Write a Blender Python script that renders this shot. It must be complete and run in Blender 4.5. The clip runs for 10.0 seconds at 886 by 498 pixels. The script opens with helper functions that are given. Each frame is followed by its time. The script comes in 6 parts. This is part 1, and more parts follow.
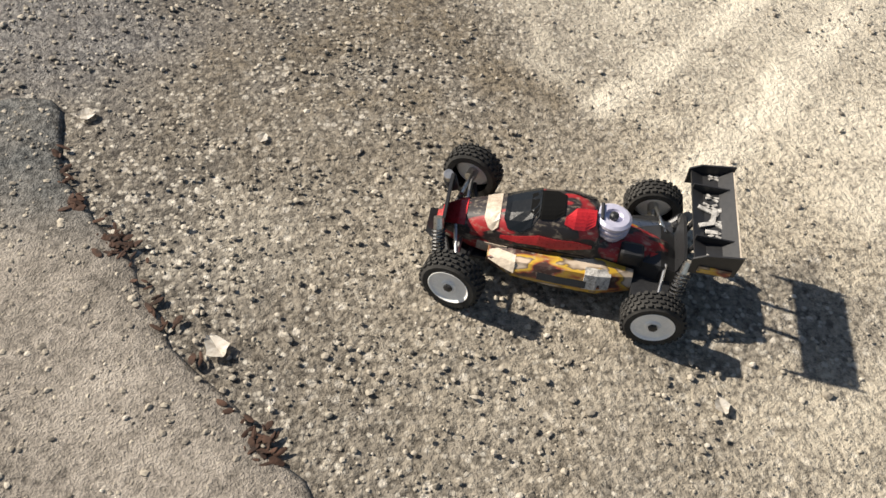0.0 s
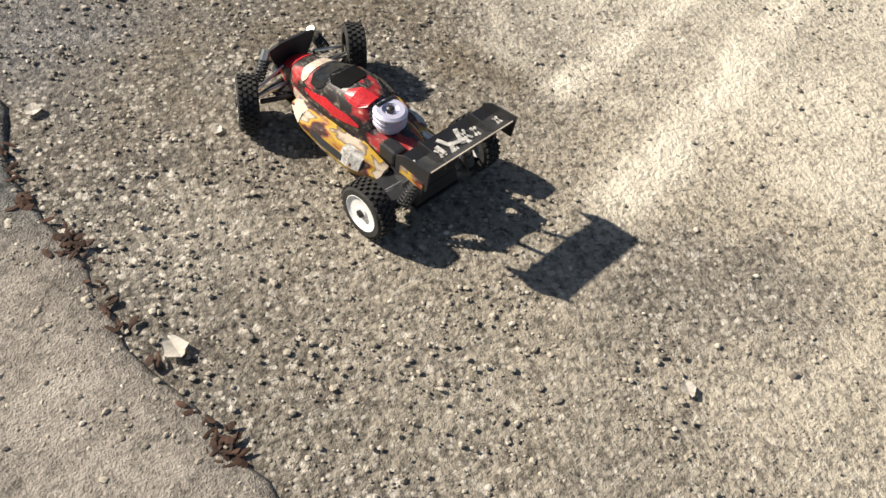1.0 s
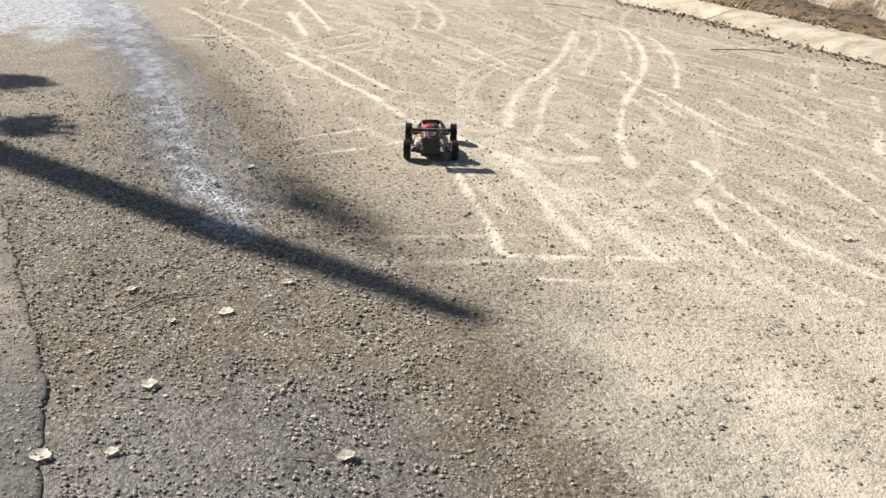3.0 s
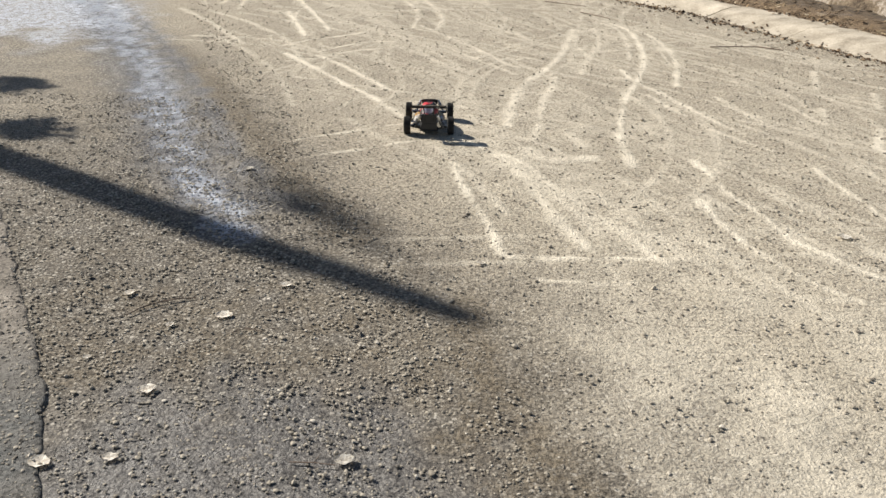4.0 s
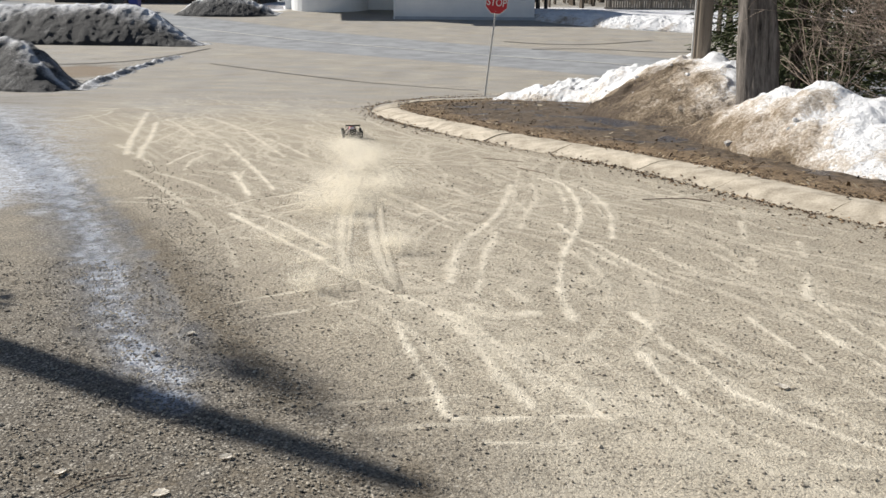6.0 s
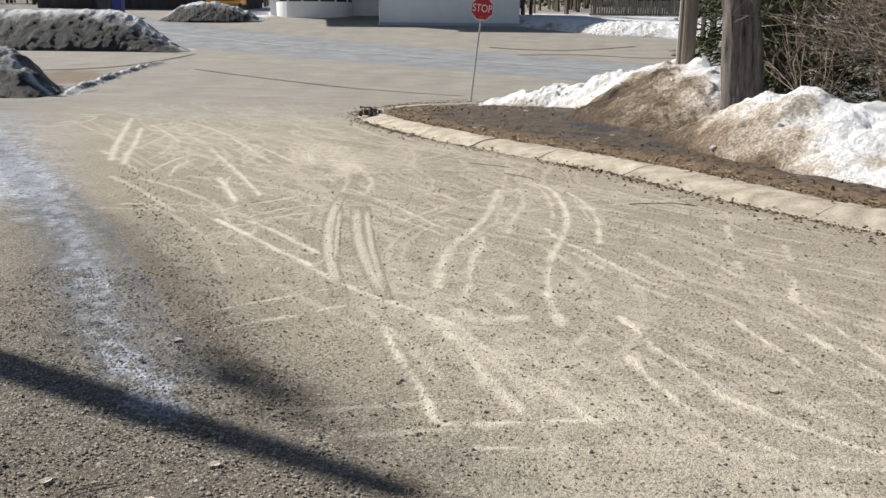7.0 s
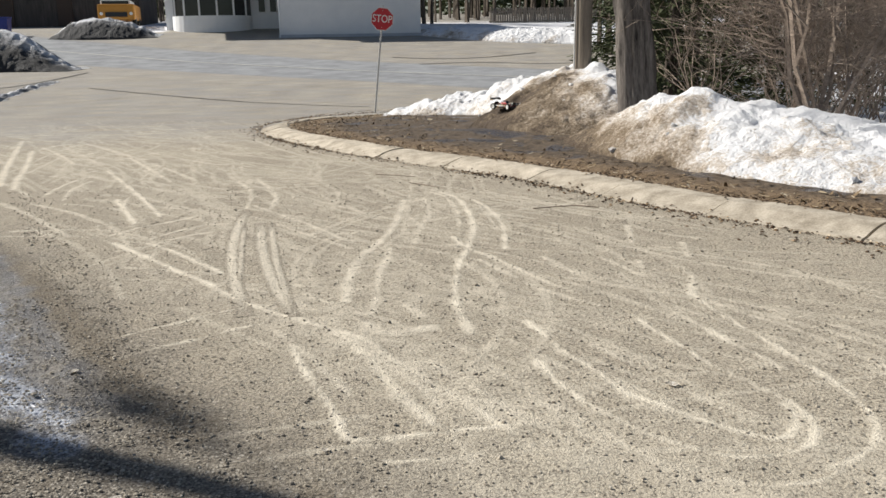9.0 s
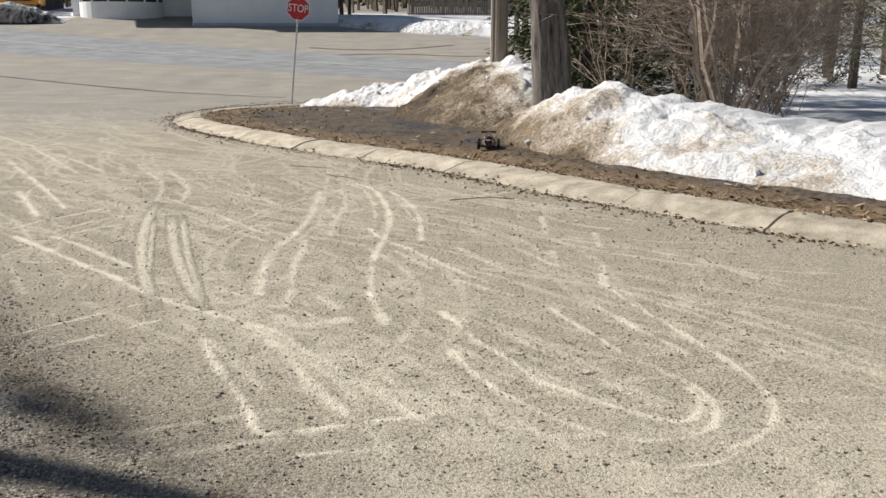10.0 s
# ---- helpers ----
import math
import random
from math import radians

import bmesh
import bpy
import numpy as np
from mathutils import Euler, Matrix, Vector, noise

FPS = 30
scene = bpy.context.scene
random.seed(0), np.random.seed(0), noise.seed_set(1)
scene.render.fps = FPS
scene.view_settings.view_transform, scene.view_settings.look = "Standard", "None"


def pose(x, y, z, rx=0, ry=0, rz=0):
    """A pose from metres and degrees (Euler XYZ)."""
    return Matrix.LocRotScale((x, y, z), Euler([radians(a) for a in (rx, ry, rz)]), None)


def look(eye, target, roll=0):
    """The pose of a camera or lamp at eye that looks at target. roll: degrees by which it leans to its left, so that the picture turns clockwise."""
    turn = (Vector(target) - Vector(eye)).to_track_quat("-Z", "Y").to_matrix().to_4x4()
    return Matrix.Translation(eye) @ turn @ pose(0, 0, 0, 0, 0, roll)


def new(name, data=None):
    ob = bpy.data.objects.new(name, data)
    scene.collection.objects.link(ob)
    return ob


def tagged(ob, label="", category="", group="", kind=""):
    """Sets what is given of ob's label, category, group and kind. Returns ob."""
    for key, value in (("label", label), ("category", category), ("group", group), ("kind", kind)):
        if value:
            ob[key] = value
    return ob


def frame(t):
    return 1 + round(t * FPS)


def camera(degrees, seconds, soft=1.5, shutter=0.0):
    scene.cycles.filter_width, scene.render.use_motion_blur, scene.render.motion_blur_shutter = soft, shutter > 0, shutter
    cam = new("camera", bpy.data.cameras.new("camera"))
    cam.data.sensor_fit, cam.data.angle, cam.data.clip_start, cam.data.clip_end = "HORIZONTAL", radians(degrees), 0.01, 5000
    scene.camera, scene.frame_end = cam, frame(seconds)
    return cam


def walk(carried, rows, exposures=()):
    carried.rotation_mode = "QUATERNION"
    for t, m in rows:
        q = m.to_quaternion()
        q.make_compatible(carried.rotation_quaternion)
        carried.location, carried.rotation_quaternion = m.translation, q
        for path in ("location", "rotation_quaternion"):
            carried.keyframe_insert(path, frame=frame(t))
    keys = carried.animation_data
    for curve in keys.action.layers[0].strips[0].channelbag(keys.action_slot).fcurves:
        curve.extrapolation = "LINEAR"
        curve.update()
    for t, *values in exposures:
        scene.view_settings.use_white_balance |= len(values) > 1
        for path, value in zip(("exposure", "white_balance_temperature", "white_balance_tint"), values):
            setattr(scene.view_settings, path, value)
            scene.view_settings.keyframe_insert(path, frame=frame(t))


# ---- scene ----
cam = camera(53.94, 10.0, soft=1.5)
# seconds, eye, yaw, pitch, lean in degrees
PATH = [
    (0, 0.028, -0.093, 1.145, -13.81, -49.69, 9.67),
    (0.2, 0.034, -0.082, 1.143, -15.92, -50.13, 10.32),
    (0.5, 0.041, -0.071, 1.140, -18.35, -50.66, 11.09),
    (0.8, 0.043, -0.071, 1.135, -18.92, -50.87, 11.31),
    (1, 0.040, -0.070, 1.138, -17.49, -50.52, 10.85),
    (1.2, 0.031, -0.062, 1.155, -13.86, -49.49, 9.62),
    (1.3, 0.034, -0.054, 1.162, -12.43, -49.09, 8.99),
    (1.5, 0.008, -0.038, 1.181, -9.09, -46.04, 8.40),
    (1.7, -0.010, -0.032, 1.237, -3.72, -41.01, 5.71),
    (1.8, -0.014, -0.028, 1.270, -2.56, -39.95, 4.84),
    (2, -0.014, -0.014, 1.337, 0.70, -35.47, 3.54),
    (2.2, -0.012, -0.011, 1.376, 2.85, -30.20, 2.55),
    (2.5, -0.010, -0.019, 1.398, 3.88, -26.04, 1.72),
    (2.7, -0.011, -0.024, 1.409, 4.34, -23.91, 1.42),
    (3.8, -0.011, -0.016, 1.440, 4.49, -23.49, 1.08),
    (4, -0.003, -0.012, 1.437, 4.56, -23.83, 0.92),
    (4.5, 0.000, -0.020, 1.444, 5.22, -22.73, 0.80),
    (5, -0.001, -0.023, 1.482, 5.05, -18.15, 1.17),
    (5.5, -0.005, -0.016, 1.491, 3.19, -15.28, 0.95),
    (6, 0.015, -0.009, 1.502, 1.05, -14.17, 0.51),
    (6.2, 0.017, -0.007, 1.503, 0.60, -13.96, 0.45),
    (7.3, -0.001, 0.002, 1.494, 0.06, -13.64, 0.52),
    (7.5, 0.000, 0.000, 1.496, 0.00, -13.26, 0.46),
    (8, 0.014, -0.005, 1.510, -0.81, -12.21, -0.26),
    (8.5, 0.035, 0.002, 1.510, -3.43, -12.57, -0.83),
    (9, 0.052, 0.007, 1.507, -5.74, -13.21, -0.95),
    (9.5, 0.053, 0.008, 1.506, -7.57, -13.22, -0.74),
    (10, 0.078, 0.003, 1.501, -11.16, -13.76, 0.00),
]
walk(cam, [(t, pose(x, y, z, 90 + pitch, 0, yaw) @ pose(0, 0, 0, 0, 0, lean)) for t, x, y, z, yaw, pitch, lean in PATH],
     exposures=((0, 0.84, 6600, 10), (0.5, 0.98, 6560, 10), (1.0, 0.88, 6560, 10), (1.5, 0.70, 6560, 10), (2.0, 0.84, 6480, 10), (2.7, 0.90, 6420, 10), (4.0, 0.66, 6350, 9), (4.5, 0.67, 6300, 9), (5.5, 0.60, 6200, 9), (7.5, 0.47, 6180, 9), (10.0, 0.46, 6260, 9)))

# ---- light ----
SUN_FROM = Vector((-0.236, 0.115, 0.19)).normalized()
SHADE = Vector((-SUN_FROM.x, -SUN_FROM.y)) / SUN_FROM.z  # how far a shadow falls for each metre of height
world = bpy.data.worlds.new("sky")
scene.world = world
world.use_nodes = True
wn = world.node_tree.nodes
sky = wn.new("ShaderNodeTexSky")
sky.sky_type, sky.sun_disc = "NISHITA", False
sky.sun_elevation = math.asin(SUN_FROM.z)
sky.sun_rotation = math.atan2(SUN_FROM.x, SUN_FROM.y)
world.node_tree.links.new(sky.outputs[0], wn["Background"].inputs[0])
wn["Background"].inputs[1].default_value = 0.048
sun = new("sun", bpy.data.lights.new("sun", "SUN"))
sun.data.energy, sun.data.angle, sun.data.color = 5.0, radians(1.0), (1.0, 0.925, 0.815)
sun.matrix_world = look(SUN_FROM * 60, (0, 0, 0))


# ---- materials ----
def shader(name, rough=0.8, metal=0.0, spec=0.3):
    m = bpy.data.materials.new(name)
    m.use_nodes = True
    b = m.node_tree.nodes["Principled BSDF"]
    b.inputs["Roughness"].default_value = rough
    b.inputs["Metallic"].default_value = metal
    b.inputs["Specular IOR Level"].default_value = spec
    return m, m.node_tree.nodes, m.node_tree.links, b


def coords(nodes, links, scale=1.0, stretch=(1, 1, 1), world_space=False):
    tc = nodes.new("ShaderNodeNewGeometry" if world_space else "ShaderNodeTexCoord")
    mp = nodes.new("ShaderNodeMapping")
    mp.inputs["Scale"].default_value = [scale * s for s in stretch]
    links.new(tc.outputs["Position" if world_space else "Object"], mp.inputs[0])
    return mp.outputs[0]


def noise_of(nodes, links, vec, scale, detail=4.0, rough=0.6):
    n = nodes.new("ShaderNodeTexNoise")
    n.inputs["Scale"].default_value, n.inputs["Detail"].default_value, n.inputs["Roughness"].default_value = scale, detail, rough
    links.new(vec, n.inputs["Vector"])
    return n.outputs["Fac"]


def ramp(nodes, links, fac, stops):
    r = nodes.new("ShaderNodeValToRGB")
    els = r.color_ramp.elements
    while len(els) < len(stops):
        els.new(0.5)
    for e, (p, c) in zip(els, stops):
        e.position = p
        e.color = (*c, 1) if len(c) == 3 else c
    links.new(fac, r.inputs[0])
    return r.outputs[0]


def blend(nodes, links, fac, a, b, mode="MIX"):
    n = nodes.new("ShaderNodeMix")
    n.data_type, n.blend_type = "RGBA", mode
    for sock, v in ((n.inputs[0], fac), (n.inputs[6], a), (n.inputs[7], b)):
        if isinstance(v, (int, float)):
            sock.default_value = v
        elif isinstance(v, tuple):
            sock.default_value = (*v, 1)
        else:
            links.new(v, sock)
    return n.outputs[2]


def calc(nodes, links, op, a, b=0.0, clamp=False):
    n = nodes.new("ShaderNodeMath")
    n.operation, n.use_clamp = op, clamp
    for sock, v in zip(n.inputs, (a, b)):
        if isinstance(v, (int, float)):
            sock.default_value = v
        else:
            links.new(v, sock)
    return n.outputs[0]


def attribute(nodes, name):
    n = nodes.new("ShaderNodeAttribute")
    n.attribute_name = name
    return n.outputs["Fac"]


def bump(nodes, links, bsdf, height, strength, distance):
    n = nodes.new("ShaderNodeBump")
    n.inputs["Strength"].default_value, n.inputs["Distance"].default_value = strength, distance
    links.new(height, n.inputs["Height"])
    links.new(n.outputs[0], bsdf.inputs["Normal"])


def surface(name, dark, light, scale=8.0, rough=0.8, metal=0.0, spec=0.3, grain=60.0, relief=0.004, stretch=(1, 1, 1), per_thing=0.0):
    """Two-scale mottled surface: broad stains, fine grain and relief."""
    m, n, l, b = shader(name, rough, metal, spec)
    v = coords(n, l, 1.0, stretch)
    big = noise_of(n, l, v, scale, 5)
    fine = noise_of(n, l, v, grain, 3, 0.7)
    f = calc(n, l, "ADD", calc(n, l, "MULTIPLY", big, 0.6), calc(n, l, "MULTIPLY", fine, 0.4))
    c = ramp(n, l, f, [(0.32, dark), (0.68, light)])
    if per_thing:
        info = n.new("ShaderNodeObjectInfo")
        k = calc(n, l, "ADD", calc(n, l, "MULTIPLY", info.outputs["Random"], per_thing), 1 - per_thing / 2)
        hs = n.new("ShaderNodeHueSaturation")
        l.new(c, hs.inputs["Color"])
        l.new(k, hs.inputs["Value"])
        c = hs.outputs[0]
    l.new(c, b.inputs["Base Color"])
    r = n.new("ShaderNodeMapRange")
    r.inputs["To Min"].default_value, r.inputs["To Max"].default_value = max(rough - 0.1, 0.02), min(rough + 0.1, 1)
    l.new(fine, r.inputs["Value"])
    l.new(r.outputs[0], b.inputs["Roughness"])
    if relief:
        bump(n, l, b, f, 0.6, relief)
    return m


def ground_material():
    m, n, l, b = shader("sandy_asphalt", 0.9, 0, 0.25)
    v = coords(n, l, 1.0, world_space=True)
    grey = ((0.36, (0, 0, 0)), (0.62, (1, 1, 1)))
    cell = n.new("ShaderNodeTexVoronoi")
    cell.inputs["Scale"].default_value = 105
    l.new(v, cell.inputs["Vector"])
    stone = ramp(n, l, cell.outputs["Color"], [(0.0, (0.028, 0.024, 0.02)), (0.3, (0.12, 0.105, 0.085)), (0.62, (0.33, 0.295, 0.24)), (1.0, (0.78, 0.73, 0.63))])
    patch = noise_of(n, l, v, 1.1, 6, 0.65)
    fine = noise_of(n, l, v, 330, 2, 0.7)
    mid = noise_of(n, l, v, 14, 6, 0.7)
    clod = noise_of(n, l, v, 60, 4, 0.75)
    asphalt = blend(n, l, ramp(n, l, clod, grey), (0.045, 0.040, 0.035), (0.30, 0.275, 0.235))
    sandy = blend(n, l, ramp(n, l, clod, grey), (0.115, 0.097, 0.072), (0.64, 0.56, 0.43))
    sand = attribute(n, "sand")
    sandf = calc(n, l, "ADD", sand, calc(n, l, "MULTIPLY", calc(n, l, "SUBTRACT", mid, 0.5), 0.8), True)
    base = blend(n, l, sandf, asphalt, sandy)
    # single stones bedded in the tar show most where the sand is thin
    bare = calc(n, l, "SUBTRACT", 0.90, calc(n, l, "MULTIPLY", sandf, 0.68))
    gap = ramp(n, l, cell.outputs["Distance"], [(0.3, (1, 1, 1)), (0.62, (0, 0, 0))])
    base = blend(n, l, calc(n, l, "MULTIPLY", calc(n, l, "SUBTRACT", 1.0, gap), calc(n, l, "MULTIPLY", bare, 0.4)), base, (0.05, 0.038, 0.03))
    base = blend(n, l, calc(n, l, "MULTIPLY", gap, bare), base, stone)
    # larger single stones, pale and dark
    pick = n.new("ShaderNodeTexVoronoi")
    pick.inputs["Scale"].default_value = 42
    l.new(v, pick.inputs["Vector"])
    core = ramp(n, l, pick.outputs["Distance"], [(0.22, (1, 1, 1)), (0.36, (0, 0, 0))])
    lone = ramp(n, l, pick.outputs["Color"], [(0.60, (0, 0, 0)), (0.66, (1, 1, 1))])
    dull = ramp(n, l, pick.outputs["Color"], [(0.30, (1, 1, 1)), (0.36, (0, 0, 0))])
    base = blend(n, l, calc(n, l, "MULTIPLY", calc(n, l, "MULTIPLY", core, lone), calc(n, l, "SUBTRACT", 0.8, calc(n, l, "MULTIPLY", sandf, 0.55))), base, (0.62, 0.57, 0.49))
    base = blend(n, l, calc(n, l, "MULTIPLY", calc(n, l, "MULTIPLY", core, dull), calc(n, l, "SUBTRACT", 0.75, calc(n, l, "MULTIPLY", sandf, 0.5))), base, (0.05, 0.043, 0.036))
    # dark crumbs of worn asphalt in clusters
    crumb = calc(n, l, "MULTIPLY", ramp(n, l, clod, [(0.56, (0, 0, 0)), (0.62, (1, 1, 1))]), ramp(n, l, patch, [(0.4, (0.1, 0.1, 0.1)), (0.62, (0.75, 0.75, 0.75))]))
    base = blend(n, l, crumb, base, (0.10, 0.085, 0.068))
    grit = noise_of(n, l, v, 34, 5, 0.8)
    base = blend(n, l, ramp(n, l, grit, [(0.545, (0, 0, 0)), (0.63, (0.8, 0.8, 0.8))]), base, (0.085, 0.075, 0.062))
    # loose pale dust thrown into ridges by the tyres
    dust = attribute(n, "dust")
    df = calc(n, l, "MULTIPLY", dust, ramp(n, l, blend(n, l, 0.5, mid, clod), [(0.36, (0.25, 0.25, 0.25)), (0.50, (1, 1, 1))]), True)
    df = calc(n, l, "MAXIMUM", df, calc(n, l, "MULTIPLY", calc(n, l, "SUBTRACT", dust, 0.42), 1.7, True))
    pale = blend(n, l, fine, (0.64, 0.57, 0.445), (0.84, 0.77, 0.64))
    base = blend(n, l, df, base, pale)
    mud = calc(n, l, "MULTIPLY", attribute(n, "mud"), ramp(n, l, blend(n, l, 0.5, mid, grit), [(0.40, (0.35, 0.35, 0.35)), (0.56, (1, 1, 1))]), True)
    base = blend(n, l, calc(n, l, "MULTIPLY", mud, 0.85), base, blend(n, l, ramp(n, l, clod, grey), (0.028, 0.022, 0.016), (0.24, 0.195, 0.135)))
    brown = attribute(n, "soil")
    earth = blend(n, l, ramp(n, l, mid, grey), (0.045, 0.036, 0.028), (0.155, 0.118, 0.083))
    straw = attribute(n, "straw")
    earth = blend(n, l, calc(n, l, "MULTIPLY", straw, ramp(n, l, clod, [(0.4, (0, 0, 0)), (0.6, (1, 1, 1))])), earth, (0.29, 0.20, 0.115))
    base = blend(n, l, brown, base, earth)
    road = attribute(n, "road")
    streak = noise_of(n, l, coords(n, l, 1.0, (0.5, 2.6, 1), True), 1.4, 6, 0.7)
    far = attribute(n, "far")
    base = blend(n, l, calc(n, l, "MULTIPLY", far, ramp(n, l, streak, [(0.40, (0.85, 0.85, 0.85)), (0.62, (0, 0, 0))])), base, (0.285, 0.275, 0.262))
    tar = blend(n, l, ramp(n, l, patch, grey), (0.215, 0.22, 0.228), (0.31, 0.317, 0.325))
    base = blend(n, l, road, base, tar)
    cover = calc(n, l, "MULTIPLY", attribute(n, "cover"), ramp(n, l, patch, [(0.36, (0.2, 0.2, 0.2)), (0.46, (1, 1, 1))]))
    base = blend(n, l, cover, base, blend(n, l, mid, (0.68, 0.68, 0.70), (0.80, 0.80, 0.82)))
    wet = attribute(n, "wet")
    wf = calc(n, l, "MULTIPLY", wet, ramp(n, l, blend(n, l, 0.5, mid, clod), [(0.40, (0.05, 0.05, 0.05)), (0.54, (1, 1, 1))]), True)
    base = blend(n, l, calc(n, l, "MULTIPLY", wet, 0.74), base, (0.042, 0.043, 0.05))
    # sky reflected in the wet gutter, painted as a bluish-white base colour
    sky_sheen = calc(n, l, "MULTIPLY", attribute(n, "sky_sheen"), ramp(n, l, blend(n, l, 0.5, mid, clod), [(0.44, (0.05, 0.05, 0.05)), (0.55, (1, 1, 1))]), True)
    base = blend(n, l, sky_sheen, base, blend(n, l, clod, (0.30, 0.33, 0.40), (0.72, 0.76, 0.84)))
    l.new(base, b.inputs["Base Color"])
    l.new(calc(n, l, "SUBTRACT", 0.92, calc(n, l, "MULTIPLY", wf, 0.74)), b.inputs["Roughness"])
    l.new(calc(n, l, "ADD", 0.25, calc(n, l, "MULTIPLY", wf, 0.5)), b.inputs["Specular IOR Level"])
    h = calc(n, l, "ADD", calc(n, l, "MULTIPLY", cell.outputs["Distance"], -0.35), calc(n, l, "ADD", calc(n, l, "MULTIPLY", fine, 0.15), calc(n, l, "ADD", clod, calc(n, l, "MULTIPLY", grit, 1.6))))
    bump(n, l, b, calc(n, l, "MULTIPLY", h, calc(n, l, "SUBTRACT", 1.0, calc(n, l, "MULTIPLY", wf, 0.3))), 0.8, 0.009)
    return m


def snow_material(name, stain, dark, clean):
    m, n, l, b = shader(name, 0.75, 0, 0.3)
    v = coords(n, l, 1.0, world_space=True)
    big, fine = noise_of(n, l, v, 2.2, 6, 0.65), noise_of(n, l, v, 26, 5, 0.7)
    dirt_shade = attribute(n, "dirt_shade")
    f = calc(n, l, "ADD", dirt_shade, calc(n, l, "ADD", calc(n, l, "MULTIPLY", calc(n, l, "SUBTRACT", big, 0.5), 0.9), calc(n, l, "MULTIPLY", calc(n, l, "SUBTRACT", fine, 0.5), 0.8)), True)
    c = ramp(n, l, f, [(0.30, clean), (0.46, tuple(c * 1.2 + 0.28 for c in stain)), (0.68, stain), (0.9, dark)])
    l.new(c, b.inputs["Base Color"])
    b.inputs["Subsurface Weight"].default_value = 0.0
    bump(n, l, b, calc(n, l, "ADD", big, calc(n, l, "MULTIPLY", fine, 0.6)), 0.9, 0.09)
    return m


def plain(name, colour, rough=0.5, metal=0.0, spec=0.5, wear=0.15):
    return surface(name, tuple(c * (1 - wear) for c in colour), tuple(min(1, c * (1 + wear)) for c in colour), 14.0, rough, metal, spec, 180.0, 0.0006)


GROUND = ground_material()
# the second snow's colour carries grit and also the shade of its heaps
SNOW, GREYSNOW = snow_material("old_snow", (0.23, 0.175, 0.115), (0.075, 0.052, 0.033), (0.81, 0.81, 0.82)), snow_material("gritty_shaded_snow", (0.20, 0.20, 0.205), (0.03, 0.03, 0.032), (0.66, 0.67, 0.70))
CONCRETE = surface("worn_concrete", (0.20, 0.168, 0.122), (0.63, 0.56, 0.455), 5.0, 0.9, 0, 0.2, 60, 0.012, per_thing=0.3)
RUBBER = surface("dusty_rubber", (0.012, 0.012, 0.012), (0.05, 0.047, 0.042), 30, 0.85, 0, 0.3, 300, 0.001)
RIM = plain("white_plastic", (0.78, 0.77, 0.74), 0.4)


def livery(name, stops, scale, rough=0.35):
    """Scuffed lacquer whose printed colours break into one another."""
    m, n, l, b = shader(name, rough, 0, 0.5)
    v = coords(n, l, 1.0, (1.0, 0.45, 1.0))
    f = noise_of(n, l, v, scale, 2.5, 0.5)
    c = ramp(n, l, f, stops)
    grime = noise_of(n, l, v, 140, 4, 0.7)
    l.new(blend(n, l, ramp(n, l, grime, [(0.52, (0, 0, 0)), (0.72, (0.65, 0.65, 0.65))]), c, (0.36, 0.30, 0.22)), b.inputs["Base Color"])
    l.new(calc(n, l, "ADD", rough - 0.1, calc(n, l, "MULTIPLY", grime, 0.4)), b.inputs["Roughness"])
    return m


RED = livery("red_and_black_lacquer", [(0.0, (0.015, 0.012, 0.012)), (0.53, (0.02, 0.015, 0.015)), (0.55, (0.24, 0.015, 0.018)), (0.66, (0.40, 0.025, 0.025)), (0.69, (0.62, 0.50, 0.38)), (1.0, (0.7, 0.62, 0.5))], 22)
YELLOW = livery("scuffed_yellow_lacquer", [(0.0, (0.02, 0.014, 0.012)), (0.43, (0.05, 0.02, 0.015)), (0.45, (0.22, 0.04, 0.02)), (0.48, (0.36, 0.19, 0.03)), (0.555, (0.52, 0.33, 0.03)), (0.575, (0.12, 0.08, 0.05)), (0.62, (0.50, 0.40, 0.30)), (1.0, (0.66, 0.58, 0.48))], 30)
PALE = surface("dusty_white_lacquer", (0.26, 0.20, 0.15), (0.70, 0.62, 0.50), 24, 0.5, 0, 0.4, 200, 0.0005)
SCUFF = surface("scuffed_grey_print", (0.07, 0.065, 0.06), (0.72, 0.69, 0.64), 90, 0.6, 0, 0.4, 300, 0.0003)
CRIMSON = surface("crimson_lacquer", (0.30, 0.012, 0.018), (0.60, 0.03, 0.035), 40, 0.3, 0, 0.5, 220, 0.0004)
VOID = plain("black_cavity", (0.004, 0.004, 0.004), 0.9, 0, 0.1)
BLACK = plain("black_plastic", (0.018, 0.018, 0.019), 0.45, 0, 0.5, 0.3)
GLOSS = plain("black_window_film", (0.008, 0.009, 0.010), 0.22, 0, 0.35)
STEEL = plain("bare_steel", (0.55, 0.54, 0.52), 0.3, 1.0)
ALLOY = plain("anodised_violet_alloy", (0.66, 0.64, 0.76), 0.35, 0.45)
GALV = plain("galvanised_steel", (0.60, 0.59, 0.57), 0.5, 0.25)
SIGNRED = plain("sign_red", (0.50, 0.018, 0.03), 0.35, 0, 0.5, 0.06)
SIGNWHITE = plain("sign_white", (0.82, 0.82, 0.80), 0.4, 0, 0.5, 0.04)
BARK = surface("grey_furrowed_bark", (0.018, 0.015, 0.013), (0.19, 0.16, 0.13), 15, 0.95, 0, 0.1, 50, 0.10, (1, 1, 0.14))
OLDBARK = surface("dark_flaking_bark", (0.011, 0.010, 0.010), (0.235, 0.21, 0.19), 9, 0.95, 0, 0.1, 34, 0.03, (1, 1, 0.16))
